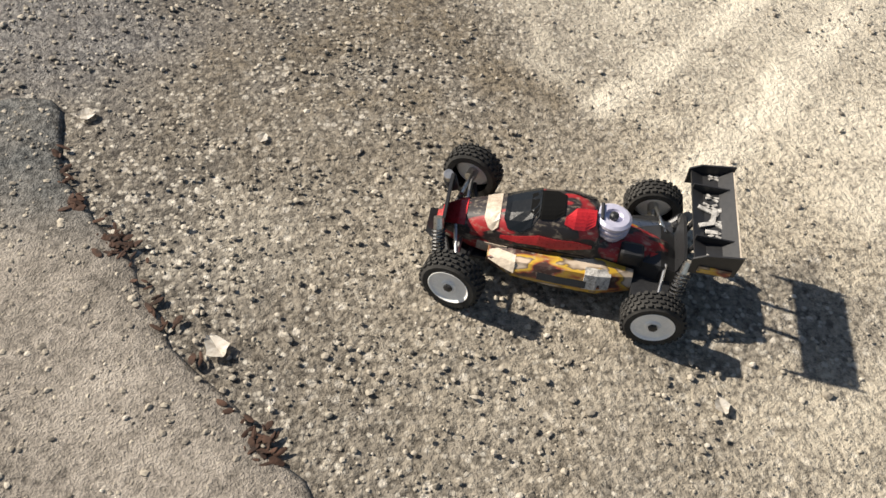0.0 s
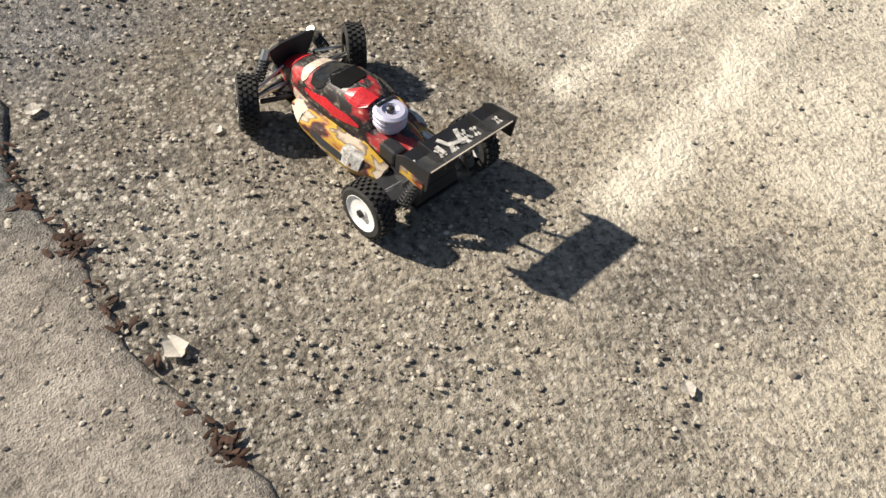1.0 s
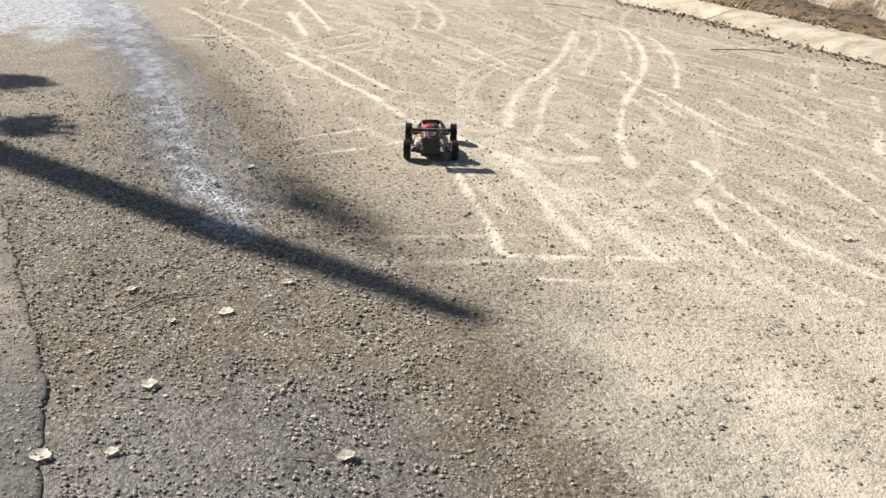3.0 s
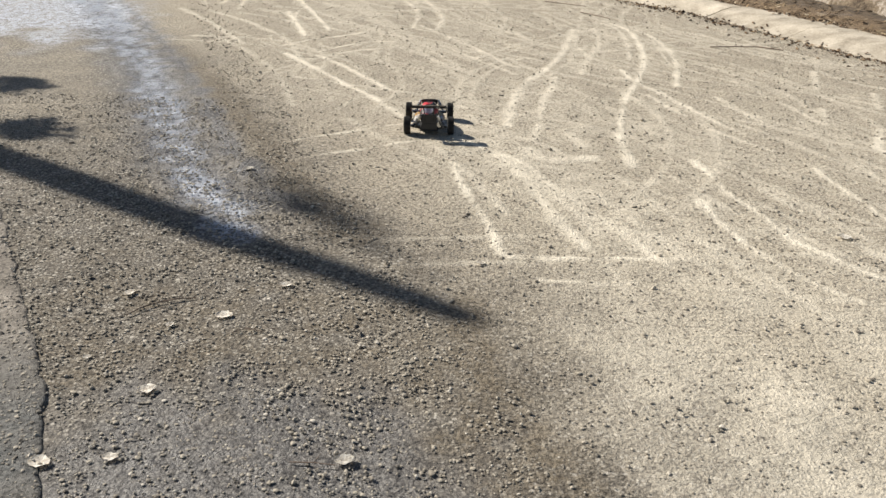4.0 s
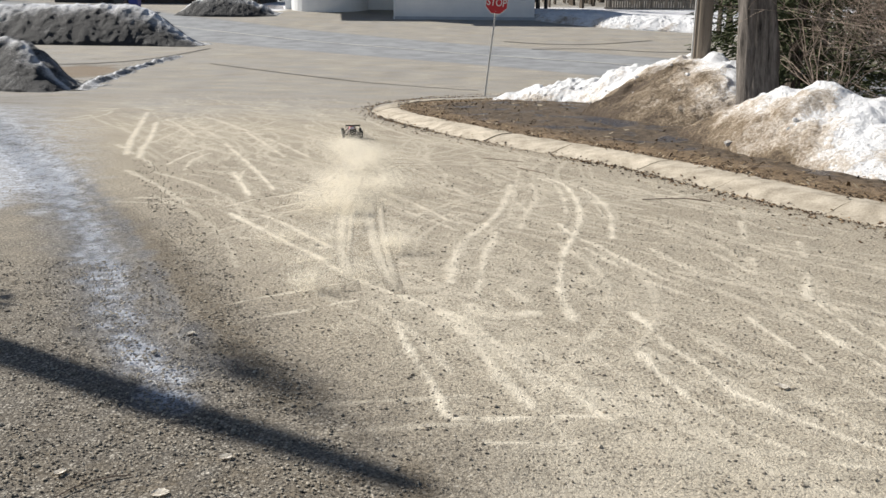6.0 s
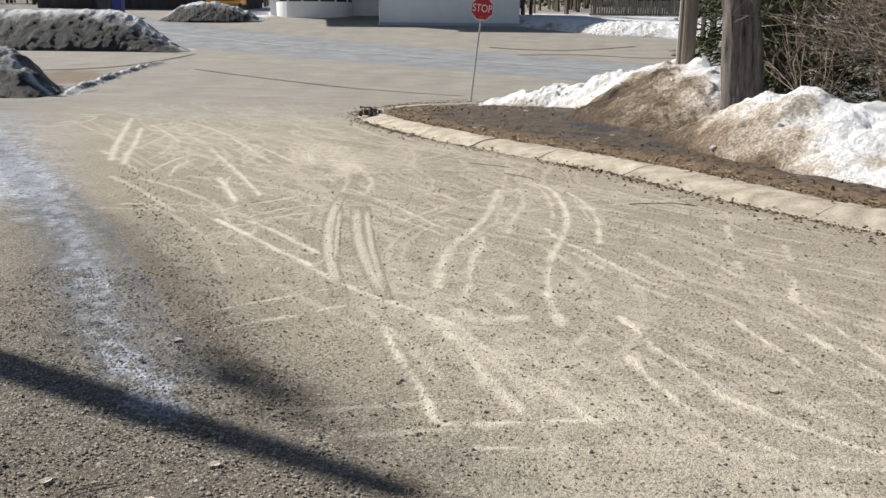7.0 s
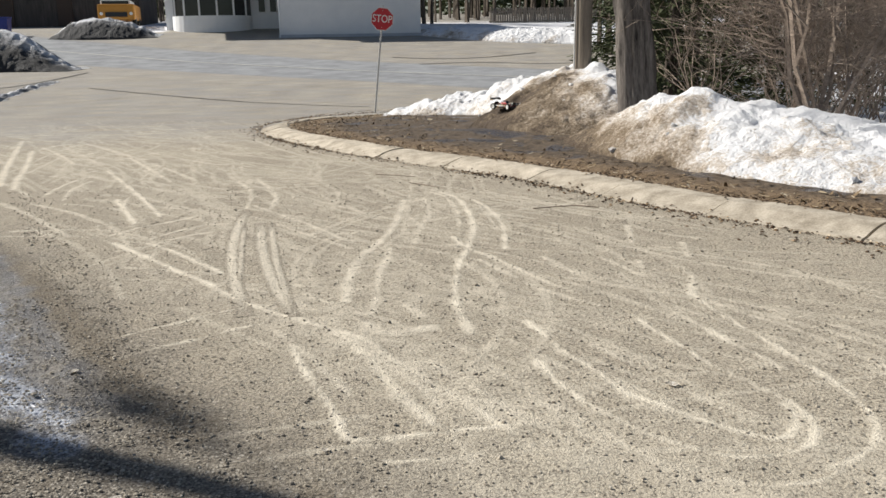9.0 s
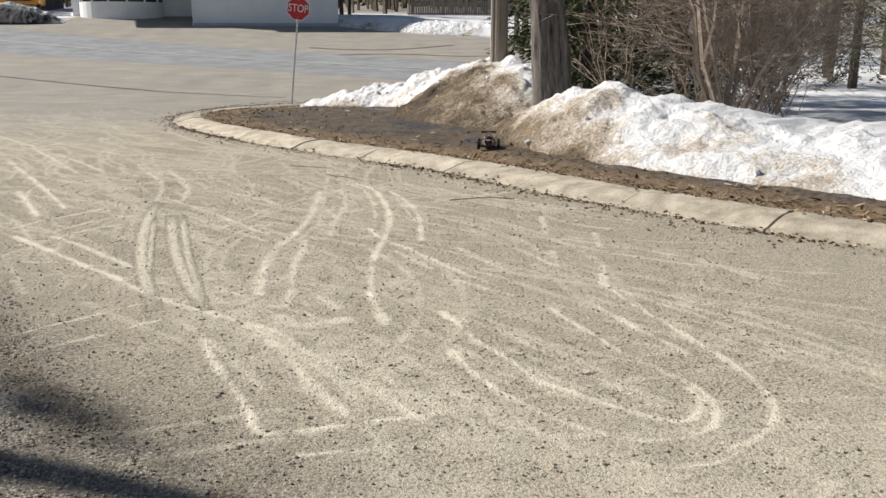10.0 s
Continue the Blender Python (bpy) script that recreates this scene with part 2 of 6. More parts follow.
BRUSH = surface("sunbleached_brush", (0.12, 0.094, 0.075), (0.43, 0.35, 0.285), 5, 0.9, 0, 0.1, 40, 0.002)
POLEWOOD = surface("weathered_pole_wood", (0.14, 0.118, 0.095), (0.37, 0.32, 0.26), 6, 0.9, 0, 0.1, 60, 0.006, (1, 1, 0.06))
TWIG = surface("bare_brown_twigs", (0.10, 0.075, 0.058), (0.32, 0.24, 0.185), 6, 0.9, 0, 0.1, 40, 0.002)
NEEDLE = surface("dark_conifer_needles", (0.02, 0.028, 0.014), (0.095, 0.11, 0.05), 3, 0.8, 0, 0.2, 30, 0.0)
SIDING = surface("white_painted_siding", (0.78, 0.79, 0.80), (0.88, 0.88, 0.88), 1.2, 0.6, 0, 0.3, 20, 0.002)
GLASS = plain("dark_window_glass", (0.02, 0.022, 0.024), 0.06, 0, 0.6)
ROOF = surface("grey_shingle", (0.07, 0.07, 0.07), (0.16, 0.155, 0.15), 3, 0.9, 0, 0.1, 30, 0.01)
LEAF = surface("bleached_dead_leaf", (0.60, 0.53, 0.43), (0.93, 0.90, 0.84), 40, 0.8, 0, 0.2, 200, 0.001, per_thing=0.3)


def slab_material():
    m, n, l, b = shader("pale_concrete", 0.92, 0, 0.2)
    v = coords(n, l, 1.0, world_space=True)
    big, clod, fine = noise_of(n, l, v, 6, 6, 0.7), noise_of(n, l, v, 70, 5, 0.75), noise_of(n, l, v, 300, 2)
    c = ramp(n, l, blend(n, l, 0.6, big, clod), [(0.38, (0.10, 0.088, 0.074)), (0.5, (0.26, 0.23, 0.193)), (0.62, (0.46, 0.41, 0.35))])
    c = blend(n, l, ramp(n, l, clod, [(0.58, (0, 0, 0)), (0.66, (0.8, 0.8, 0.8))]), c, (0.10, 0.088, 0.07))
    damp = calc(n, l, "MULTIPLY", attribute(n, "damp"), ramp(n, l, big, [(0.35, (0.5, 0.5, 0.5)), (0.6, (1, 1, 1))]))
    c = blend(n, l, damp, c, blend(n, l, ramp(n, l, clod, [(0.4, (0, 0, 0)), (0.6, (1, 1, 1))]), (0.028, 0.03, 0.03), (0.17, 0.17, 0.16)))
    l.new(c, b.inputs["Base Color"])
    l.new(calc(n, l, "SUBTRACT", 0.92, calc(n, l, "MULTIPLY", damp, 0.35)), b.inputs["Roughness"])
    bump(n, l, b, blend(n, l, 0.4, clod, fine), 0.9, 0.012)
    return m


SLAB = slab_material()


def pebble_material():
    m, n, l, b = shader("loose_gravel", 0.85, 0, 0.3)
    g = n.new("ShaderNodeNewGeometry")
    c = ramp(n, l, g.outputs["Random Per Island"], [(0.0, (0.06, 0.053, 0.045)), (0.2, (0.22, 0.19, 0.15)), (0.65, (0.42, 0.37, 0.29)), (0.92, (0.50, 0.44, 0.35)), (1.0, (0.72, 0.66, 0.56))])
    v = coords(n, l)
    f = noise_of(n, l, v, 220, 2)
    l.new(blend(n, l, 0.35, c, ramp(n, l, f, [(0.3, (0.08, 0.07, 0.06)), (0.7, (0.42, 0.38, 0.31))])), b.inputs["Base Color"])
    return m


PEBBLE = pebble_material()


# ---- mesh helpers ----
def mesh_of(name, verts, faces, material, smooth=False):
    me = bpy.data.meshes.new(name)
    me.from_pydata([tuple(v) for v in verts], [], [tuple(f) for f in faces])
    me.materials.append(material)
    if smooth:
        me.polygons.foreach_set("use_smooth", [True] * len(me.polygons))
    me.update()
    return me


def part(name, bm, material, parent, label="", at=None, smooth=False):
    """Links a bmesh (or a mesh) as one object under its thing or part."""
    if isinstance(bm, bmesh.types.BMesh):
        me = bpy.data.meshes.new(name)
        bmesh.ops.recalc_face_normals(bm, faces=bm.faces)
        bm.to_mesh(me)
        bm.free()
        me.materials.append(material)
        if smooth:
            me.polygons.foreach_set("use_smooth", [True] * len(me.polygons))
    else:
        me = bm
    ob = new(name, me)
    ob.parent = parent
    if at is not None:
        ob.matrix_basis = at
    return tagged(ob, label) if label else ob


def thing(name, label, category, at=None, group="", kind=""):
    ob = new(name)
    if at is not None:
        ob.matrix_basis = at
    return tagged(ob, label, category, group, kind)


def box(bm, x, y, z, sx, sy, sz, bevel=0.0, turn=None):
    """A bevelled block centred at x, y, z with full sizes."""
    m = Matrix.Translation((x, y, z)) @ (turn or Matrix()) @ Matrix.Diagonal((sx, sy, sz, 1))
    made = bmesh.ops.create_cube(bm, size=1, matrix=m)["verts"]
    if bevel:
        es = {e for v in made for e in v.link_edges}
        bmesh.ops.bevel(bm, geom=list(es), offset=bevel, segments=2, affect="EDGES", profile=0.6)
    return bm


def rod(bm, a, b, r, r2=None, seg=8):
    """A tapered round bar from a to b."""
    a, b = Vector(a), Vector(b)
    q = (b - a).to_track_quat("Z", "Y").to_matrix().to_4x4()
    bmesh.ops.create_cone(bm, cap_ends=True, segments=seg, radius1=r, radius2=r if r2 is None else r2, depth=(b - a).length,
                          matrix=Matrix.Translation((a + b) / 2) @ q)
    return bm


def lathe(profile, seg=28, axis="X", caps=True):
    """A closed turned body; profile rows are (radius, place along the axis)."""
    bm = bmesh.new()
    rings = []
    for r, h in profile:
        ring = []
        for k in range(seg):
            a = 2 * math.pi * k / seg
            c, s = r * math.cos(a), r * math.sin(a)
            ring.append(bm.verts.new((h, c, s) if axis == "X" else (c, s, h)))
        rings.append(ring)
    for a, b in zip(rings, rings[1:]):
        for k in range(seg):
            bm.faces.new((a[k], a[(k + 1) % seg], b[(k + 1) % seg], b[k]))
    for ring in (rings[0], rings[-1]) if caps else ():
        bm.faces.new(ring)
    return bm


def loft(sections, close=True):
    """A skin over rings of points of equal length."""
    bm = bmesh.new()
    rings = [[bm.verts.new(p) for p in s] for s in sections]
    k = len(rings[0])
    for a, b in zip(rings, rings[1:]):
        for i in range(k if close else k - 1):
            bm.faces.new((a[i], a[(i + 1) % k], b[(i + 1) % k], b[i]))
    if close:
        for r in (rings[0], rings[-1]):
            bm.faces.new(r)
    return bm


# ---- ground ----
PROFILE_Y = (0, 14, 18, 22, 25.5, 30, 35, 41, 47, 52, 58, 75, 130, 800)
PROFILE_Z = (0, 0, -0.05, -0.12, 0.0, 0.3, 0.55, 0.92, 1.45, 2.05, 2.75, 3.7, 6.0, 16.0)
KERB = np.array([(9.2, -1.2), (6.6, 2.6), (5.2, 4.5), (4.45, 5.55), (3.8, 6.55), (2.95, 8.0), (2.05, 9.85), (0.92, 11.5), (-0.2, 13.3), (-1.1, 15.2),
                 (-1.5, 16.9), (-1.3, 18.2), (-0.5, 19.4), (1.2, 20.3), (5.0, 20.6), (9.0, 19.5), (20.0, 12.5)])


def spline(pts, n):
    """Points evenly spread along a smooth curve through pts."""
    p = np.array(pts, float)
    q = np.vstack([2 * p[0] - p[1], p, 2 * p[-1] - p[-2]])
    out = []
    for i in range(1, len(q) - 2):
        for t in np.linspace(0, 1, 24, endpoint=False):
            a, b, c, d = q[i - 1:i + 3]
            out.append(0.5 * (2 * b + (c - a) * t + (2 * a - 5 * b + 4 * c - d) * t ** 2 + (3 * b - a - 3 * c + d) * t ** 3))
    out.append(q[-2])
    out = np.array(out)
    s = np.concatenate([[0], np.cumsum(np.linalg.norm(np.diff(out, axis=0), axis=1))])
    u = np.linspace(0, s[-1], n)
    return np.stack([np.interp(u, s, out[:, k]) for k in range(out.shape[1])], 1)


KERB_LINE = spline(KERB, 160)


def line_distance(px, py, pts):
    """Distance of many points from a polyline, and the share along it."""
    best = np.full(px.shape, 1e9)
    for (ax, ay), (bx, by) in zip(pts[:-1], pts[1:]):
        dx, dy = bx - ax, by - ay
        t = np.clip(((px - ax) * dx + (py - ay) * dy) / (dx * dx + dy * dy + 1e-12), 0, 1)
        best = np.minimum(best, np.hypot(px - ax - t * dx, py - ay - t * dy))
    return best


def inside(px, py, poly):
    hit = np.zeros(px.shape, bool)
    for (ax, ay), (bx, by) in zip(poly, np.roll(poly, -1, axis=0)):
        if ay != by:
            hit ^= ((ay > py) != (by > py)) & (px < (bx - ax) * (py - ay) / (by - ay) + ax)
    return hit


def step(v, a, b):
    t = np.clip((v - a) / (b - a), 0, 1)
    return t * t * (3 - 2 * t)


def verge_depth(px, py):
    """Metres behind the kerb's middle line; negative on the lot."""
    near = (px > -6) & (px < 24) & (py > -4) & (py < 26)
    d = np.full(px.shape, -9.0)
    if near.any():
        x, y = px[near], py[near]
        v = line_distance(x, y, KERB_LINE)
        d[near] = np.where(inside(x, y, KERB_LINE), v, -v)
    return d


def ripple(px, py, size, seed):
    """Cheap smooth noise, about -1 to 1."""
    r = np.random.RandomState(seed)
    out = np.zeros(px.shape)
    for k in range(7):
        a, ph = r.uniform(0, 2 * math.pi, 2)
        f = 2 * math.pi / size * r.uniform(0.6, 1.8)
        out += np.sin((px * math.cos(a) + py * math.sin(a)) * f + ph + 1.3 * np.sin((px * math.sin(a) - py * math.cos(a)) * f * 0.7 + ph * 2))
    return out / 4.0


def ground_z(px, py):
    px, py = np.asarray(px, float), np.asarray(py, float)
    d = verge_depth(px, py)
    z = np.interp(py, PROFILE_Y, PROFILE_Z)
    z = z + 0.075 * step(d, -0.2, 0.2) + 0.05 * step(d, 0.3, 3.0)
    return z


HX, HY = np.arange(-8, 26, 0.1), np.arange(-6, 28, 0.1)
HZ = ground_z(*(a.ravel() for a in np.meshgrid(HX, HY))).reshape(len(HY), len(HX))
HD = verge_depth(*(a.ravel() for a in np.meshgrid(HX, HY))).reshape(len(HY), len(HX))


def lookup(table, x, y, other):
    if not (-7.9 < x < 25.8 and -5.9 < y < 27.8):
        return other
    u, v = (x + 8) / 0.1, (y + 6) / 0.1
    i, j = int(u), int(v)
    u, v = u - i, v - j
    a, b = table[j, i] * (1 - u) + table[j, i + 1] * u, table[j + 1, i] * (1 - u) + table[j + 1, i + 1] * u
    return float(a * (1 - v) + b * v)


def height(x, y):
    return lookup(HZ, x, y, float(np.interp(y, PROFILE_Y, PROFILE_Z)))


def behind_kerb(x, y):
    return lookup(HD, x, y, -9.0)


TRACKS = []


def track(width, strength, *pts):
    """A tyre track: a ridge of pale dust along a curve over the lot."""
    TRACKS.append((0.43 * width, 0.31 + 0.72 * strength, spline(pts, 6 * len(pts)) if len(pts) > 2 else np.array(pts)))


track(0.12, 0.60, (-5.74, 16.04), (-5.01, 13.61), (-4.43, 11.67), (-4.02, 10.42))
track(0.12, 0.65, (-4.91, 14.10), (-4.34, 12.19), (-4.01, 10.94), (-3.77, 10.16))
track(0.06, 0.50, (-4.50, 11.33), (-3.75, 10.16), (-3.40, 9.56))
track(0.06, 0.60, (-4.94, 14.63), (-4.30, 13.44), (-3.72, 12.23))
track(0.08, 0.40, (-4.84, 14.34), (-4.79, 14.87), (-4.64, 15.11))
track(0.06, 0.50, (-4.47, 14.32), (-3.85, 13.13), (-3.44, 12.28))
track(0.06, 0.60, (-3.69, 11.16), (-3.47, 10.97), (-3.24, 10.78))
track(0.06, 0.40, (-3.47, 11.21), (-3.29, 11.42), (-3.10, 11.48))
track(0.06, 0.60, (-3.27, 9.68), (-3.28, 10.27), (-3.22, 10.92))
track(0.06, 0.50, (-2.96, 9.26), (-3.09, 10.02), (-3.05, 10.56))
track(0.07, 0.85, (-3.10, 11.48), (-2.52, 10.11), (-2.11, 9.09), (-1.76, 8.17))
track(0.08, 0.85, (-2.39, 9.15), (-2.14, 8.47), (-1.91, 7.85))
track(0.05, 0.55, (-2.33, 9.31), (-2.19, 8.57))
track(0.08, 0.50, (-4.42, 15.15), (-3.77, 14.04), (-3.05, 12.81), (-2.84, 12.57))
track(0.08, 0.65, (-3.14, 12.83), (-2.58, 11.53), (-2.09, 10.36))
track(0.07, 0.65, (-2.67, 12.10), (-2.19, 11.18), (-1.81, 10.39))
track(0.06, 0.50, (-2.63, 11.43), (-2.37, 10.88), (-2.14, 10.55))
track(0.06, 0.40, (-3.09, 12.95), (-2.73, 13.56), (-2.28, 13.90))
track(0.05, 0.50, (-2.18, 12.29), (-1.89, 11.93), (-1.64, 11.76))
track(0.05, 0.60, (-2.04, 7.24), (-1.85, 7.62), (-1.62, 7.87), (-1.45, 8.06))
track(0.04, 0.55, (-1.63, 7.13), (-1.48, 7.43), (-1.24, 7.68), (-1.07, 7.67))
track(0.04, 0.55, (-1.46, 7.10), (-1.27, 7.28), (-1.06, 7.40))
track(0.04, 0.45, (-1.80, 6.75), (-1.63, 6.86), (-1.45, 7.03))
track(0.06, 0.80, (-1.63, 7.02), (-1.33, 6.63), (-1.10, 6.27), (-0.87, 5.91))
track(0.07, 0.85, (-1.90, 7.07), (-1.52, 6.52), (-1.23, 6.08), (-0.92, 5.63), (-0.67, 5.20))
track(0.06, 0.35, (-2.55, 8.40), (-2.05, 7.66), (-1.71, 6.83))
track(0.08, 0.30, (-3.27, 9.16), (-2.71, 8.58), (-2.22, 7.94))
track(0.08, 0.30, (-3.57, 9.21), (-2.94, 8.34), (-2.34, 7.36))
track(0.06, 0.60, (-0.94, 8.54), (-0.69, 8.11), (-0.40, 7.60), (-0.10, 6.96), (0.02, 6.77))
track(0.05, 0.50, (-0.59, 7.51), (-0.33, 7.04), (-0.00, 6.54))
track(0.07, 0.55, (-1.30, 10.19), (-1.11, 9.62), (-1.02, 9.05), (-1.00, 8.40))
track(0.07, 0.55, (-1.09, 10.32), (-0.90, 9.69), (-0.76, 9.00), (-0.76, 8.35))
track(0.05, 0.35, (-0.59, 9.14), (-0.23, 8.56), (0.10, 8.04))
track(0.10, 0.65, (0.53, 8.57), (0.43, 7.70), (0.27, 6.89), (0.12, 6.42), (0.03, 6.00), (-0.02, 5.55), (-0.03, 5.10))
track(0.08, 0.65, (0.30, 6.48), (0.26, 6.13), (0.19, 5.74), (0.16, 5.25), (0.12, 4.84))
track(0.06, 0.45, (0.55, 8.41), (0.52, 7.82), (0.60, 7.29))
track(0.08, 0.40, (0.74, 8.70), (0.73, 7.92), (0.60, 7.29), (0.50, 6.64))
track(0.06, 0.55, (0.83, 9.03), (0.96, 8.65), (0.98, 8.02), (0.92, 7.23))
track(0.07, 0.85, (0.94, 9.01), (1.07, 8.56), (1.08, 7.77), (1.02, 7.09), (0.92, 6.57), (0.77, 5.95), (0.68, 5.44), (0.62, 4.93))
track(0.07, 0.70, (1.14, 8.69), (1.25, 8.27), (1.30, 7.67), (1.27, 7.05), (1.16, 6.33))
track(0.05, 0.45, (1.22, 8.21), (1.23, 7.55), (1.21, 6.99))
track(0.06, 0.75, (0.81, 6.80), (0.89, 6.38), (1.02, 6.08), (1.15, 5.68), (1.27, 5.34), (1.36, 5.12))
track(0.06, 0.60, (0.92, 6.01), (1.03, 5.67), (1.17, 5.25), (1.30, 5.01), (1.45, 4.80))
track(0.07, 0.65, (0.62, 4.93), (0.63, 4.66), (0.64, 4.41))
track(0.05, 0.95, (0.97, 4.57), (1.01, 4.35), (1.06, 4.03), (1.14, 3.79), (1.19, 3.53), (1.32, 3.32), (1.43, 3.17), (1.56, 3.03), (1.65, 2.97), (1.74, 3.04), (1.81, 3.16), (1.83, 3.29))
track(0.05, 0.90, (1.59, 4.51), (1.64, 4.18), (1.70, 3.82), (1.79, 3.53), (1.86, 3.30), (1.85, 3.11), (1.75, 2.92), (1.61, 2.85), (1.43, 2.84), (1.29, 2.93), (1.14, 3.13), (1.02, 3.37), (0.94, 3.64), (0.90, 3.94))
track(0.05, 0.85, (2.06, 4.95), (2.09, 4.38), (2.14, 3.83), (2.16, 3.46), (2.13, 3.16), (2.02, 2.93), (1.83, 2.77), (1.71, 2.72))
track(0.04, 0.75, (1.77, 2.71), (1.60, 2.63), (1.42, 2.63), (1.29, 2.71))
track(0.06, 0.45, (2.31, 6.98), (2.15, 6.35))
track(0.06, 0.55, (2.03, 5.82), (1.92, 5.37))
track(0.06, 0.45, (2.52, 6.29), (2.41, 5.85))
track(0.08, 0.65, (2.22, 5.32), (2.07, 4.95))
track(0.05, 0.45, (1.78, 5.95), (1.89, 5.53), (1.90, 5.38))
track(0.05, 0.45, (1.38, 6.02), (1.48, 5.60), (1.59, 5.29))
track(0.05, 0.65, (1.87, 4.46), (1.91, 4.17), (1.97, 3.90), (2.02, 3.66))
track(0.05, 0.50, (2.09, 4.88), (2.18, 4.58), (2.35, 4.24), (2.50, 3.62))
track(0.05, 0.35, (2.92, 5.51), (3.06, 5.05), (3.21, 4.76))
track(0.05, 0.35, (2.22, 6.15), (2.69, 5.71), (2.92, 5.36), (3.14, 4.65))
track(0.09, 0.70, (-0.33, 4.84), (-0.07, 4.51), (0.10, 4.05), (0.20, 3.68), (0.32, 3.30))
track(0.08, 0.70, (-0.67, 5.20), (-0.31, 4.80), (0.05, 4.40), (0.21, 4.04), (0.44, 3.58), (0.63, 3.20))
track(0.05, 0.90, (-0.31, 4.37), (-0.22, 3.95), (-0.10, 3.56), (-0.03, 3.24), (0.00, 3.19), (0.26, 3.20), (0.49, 3.22), (0.70, 3.24))
track(0.04, 0.55, (0.12, 2.98), (0.33, 2.98), (0.48, 3.00))
track(0.16, 0.60, (0.09, 4.64), (0.21, 4.47), (0.43, 4.54))
track(0.12, 0.55, (0.33, 4.98), (0.40, 4.75))
track(0.07, 0.60, (0.11, 4.13), (0.30, 3.73), (0.44, 3.58), (0.62, 3.43), (0.70, 3.24))
track(0.06, 0.55, (-0.07, 4.51), (0.08, 4.22), (0.26, 3.81), (0.38, 3.46))
track(0.05, 0.45, (0.47, 4.34), (0.65, 3.97), (0.77, 3.60), (0.87, 3.28))
track(0.06, 0.45, (0.92, 3.27), (0.90, 3.14))
track(0.03, 0.60, (-1.50, 4.39), (-1.07, 4.77), (-0.64, 5.08))
track(0.03, 0.60, (-1.32, 4.17), (-0.87, 4.50), (-0.39, 4.82))
track(0.05, 0.45, (0.38, 4.01), (0.55, 3.63), (0.77, 3.23), (0.94, 2.86))
track(0.05, 0.45, (0.64, 3.90), (0.83, 3.52), (1.01, 3.09), (1.13, 2.79))
track(0.04, 0.55, (1.23, 4.13), (1.39, 3.71), (1.51, 3.36), (1.62, 3.12))
track(0.04, 0.45, (1.12, 3.83), (1.35, 3.39), (1.51, 3.13))
track(0.05, 0.40, (0.17, 3.62), (0.36, 3.24), (0.46, 2.89))
track(0.05, 0.35, (0.82, 4.29), (1.01, 3.84), (1.21, 3.60))
track(0.05, 0.40, (-0.29, 5.32), (-0.01, 4.92), (0.25, 4.66))
track(0.05, 0.40, (-0.44, 4.67), (-0.17, 4.09), (-0.01, 3.64))
# broad ridges where the buggy first pulls away
track(0.12, 0.58, (0.64, 1.23), (0.91, 1.45), (1.26, 1.75), (1.45, 1.95), (1.9, 2.4))
track(0.17, 0.62, (0.66, 0.91), (0.90, 1.13), (1.25, 1.48), (1.7, 1.95))
track(0.06, 0.02, (0.36, 1.90), (0.51, 1.63), (0.57, 1.34), (0.66, 1.21))
track(0.07, 0.4, (0.63, 1.97), (0.89, 1.79), (1.08, 1.68))
track(0.08, 0.02, (0.50, 1.36), (0.66, 1.22), (0.80, 1.16))


rt = random.Random(31)
for k in range(560):
    # fainter tracks of many earlier runs, in long shallow bends
    cx, cy = rt.uniform(-7.0, 3.6), rt.uniform(2.6, 20.0)
    if cx < 1.75 - 0.52 * cy or cx > 5.6 - 0.42 * cy:
        continue
    a, bend, size = rt.choice([rt.gauss(2.1, 0.24)] * 5 + [rt.uniform(0, 3.14)]), rt.gauss(0, 0.2), rt.uniform(0.5, 1.9)
    for off in (0, rt.choice([0.11, 0.26])):
        ox, oy = -math.sin(a) * off, math.cos(a) * off
        track(rt.uniform(0.045, 0.085), rt.uniform(-0.10, 0.26), *[(cx + ox + size * (u * math.cos(a + bend * u)), cy + oy + size * (u * math.sin(a + bend * u))) for u in (-1, -0.4, 0.3, 1)])


def axis(*stretches):
    out = [stretches[0][0]]
    for a, b, n in stretches:
        out += list(np.linspace(a, b, n + 1)[1:])
    return np.array(out)


def unevenness(px, py):
    """Small hollows and bumps of the worn lot."""
    return (1 - step(py, 9, 16)) * (0.004 * ripple(px, py, 0.6, 12) + 0.0018 * ripple(px, py, 0.09, 13))


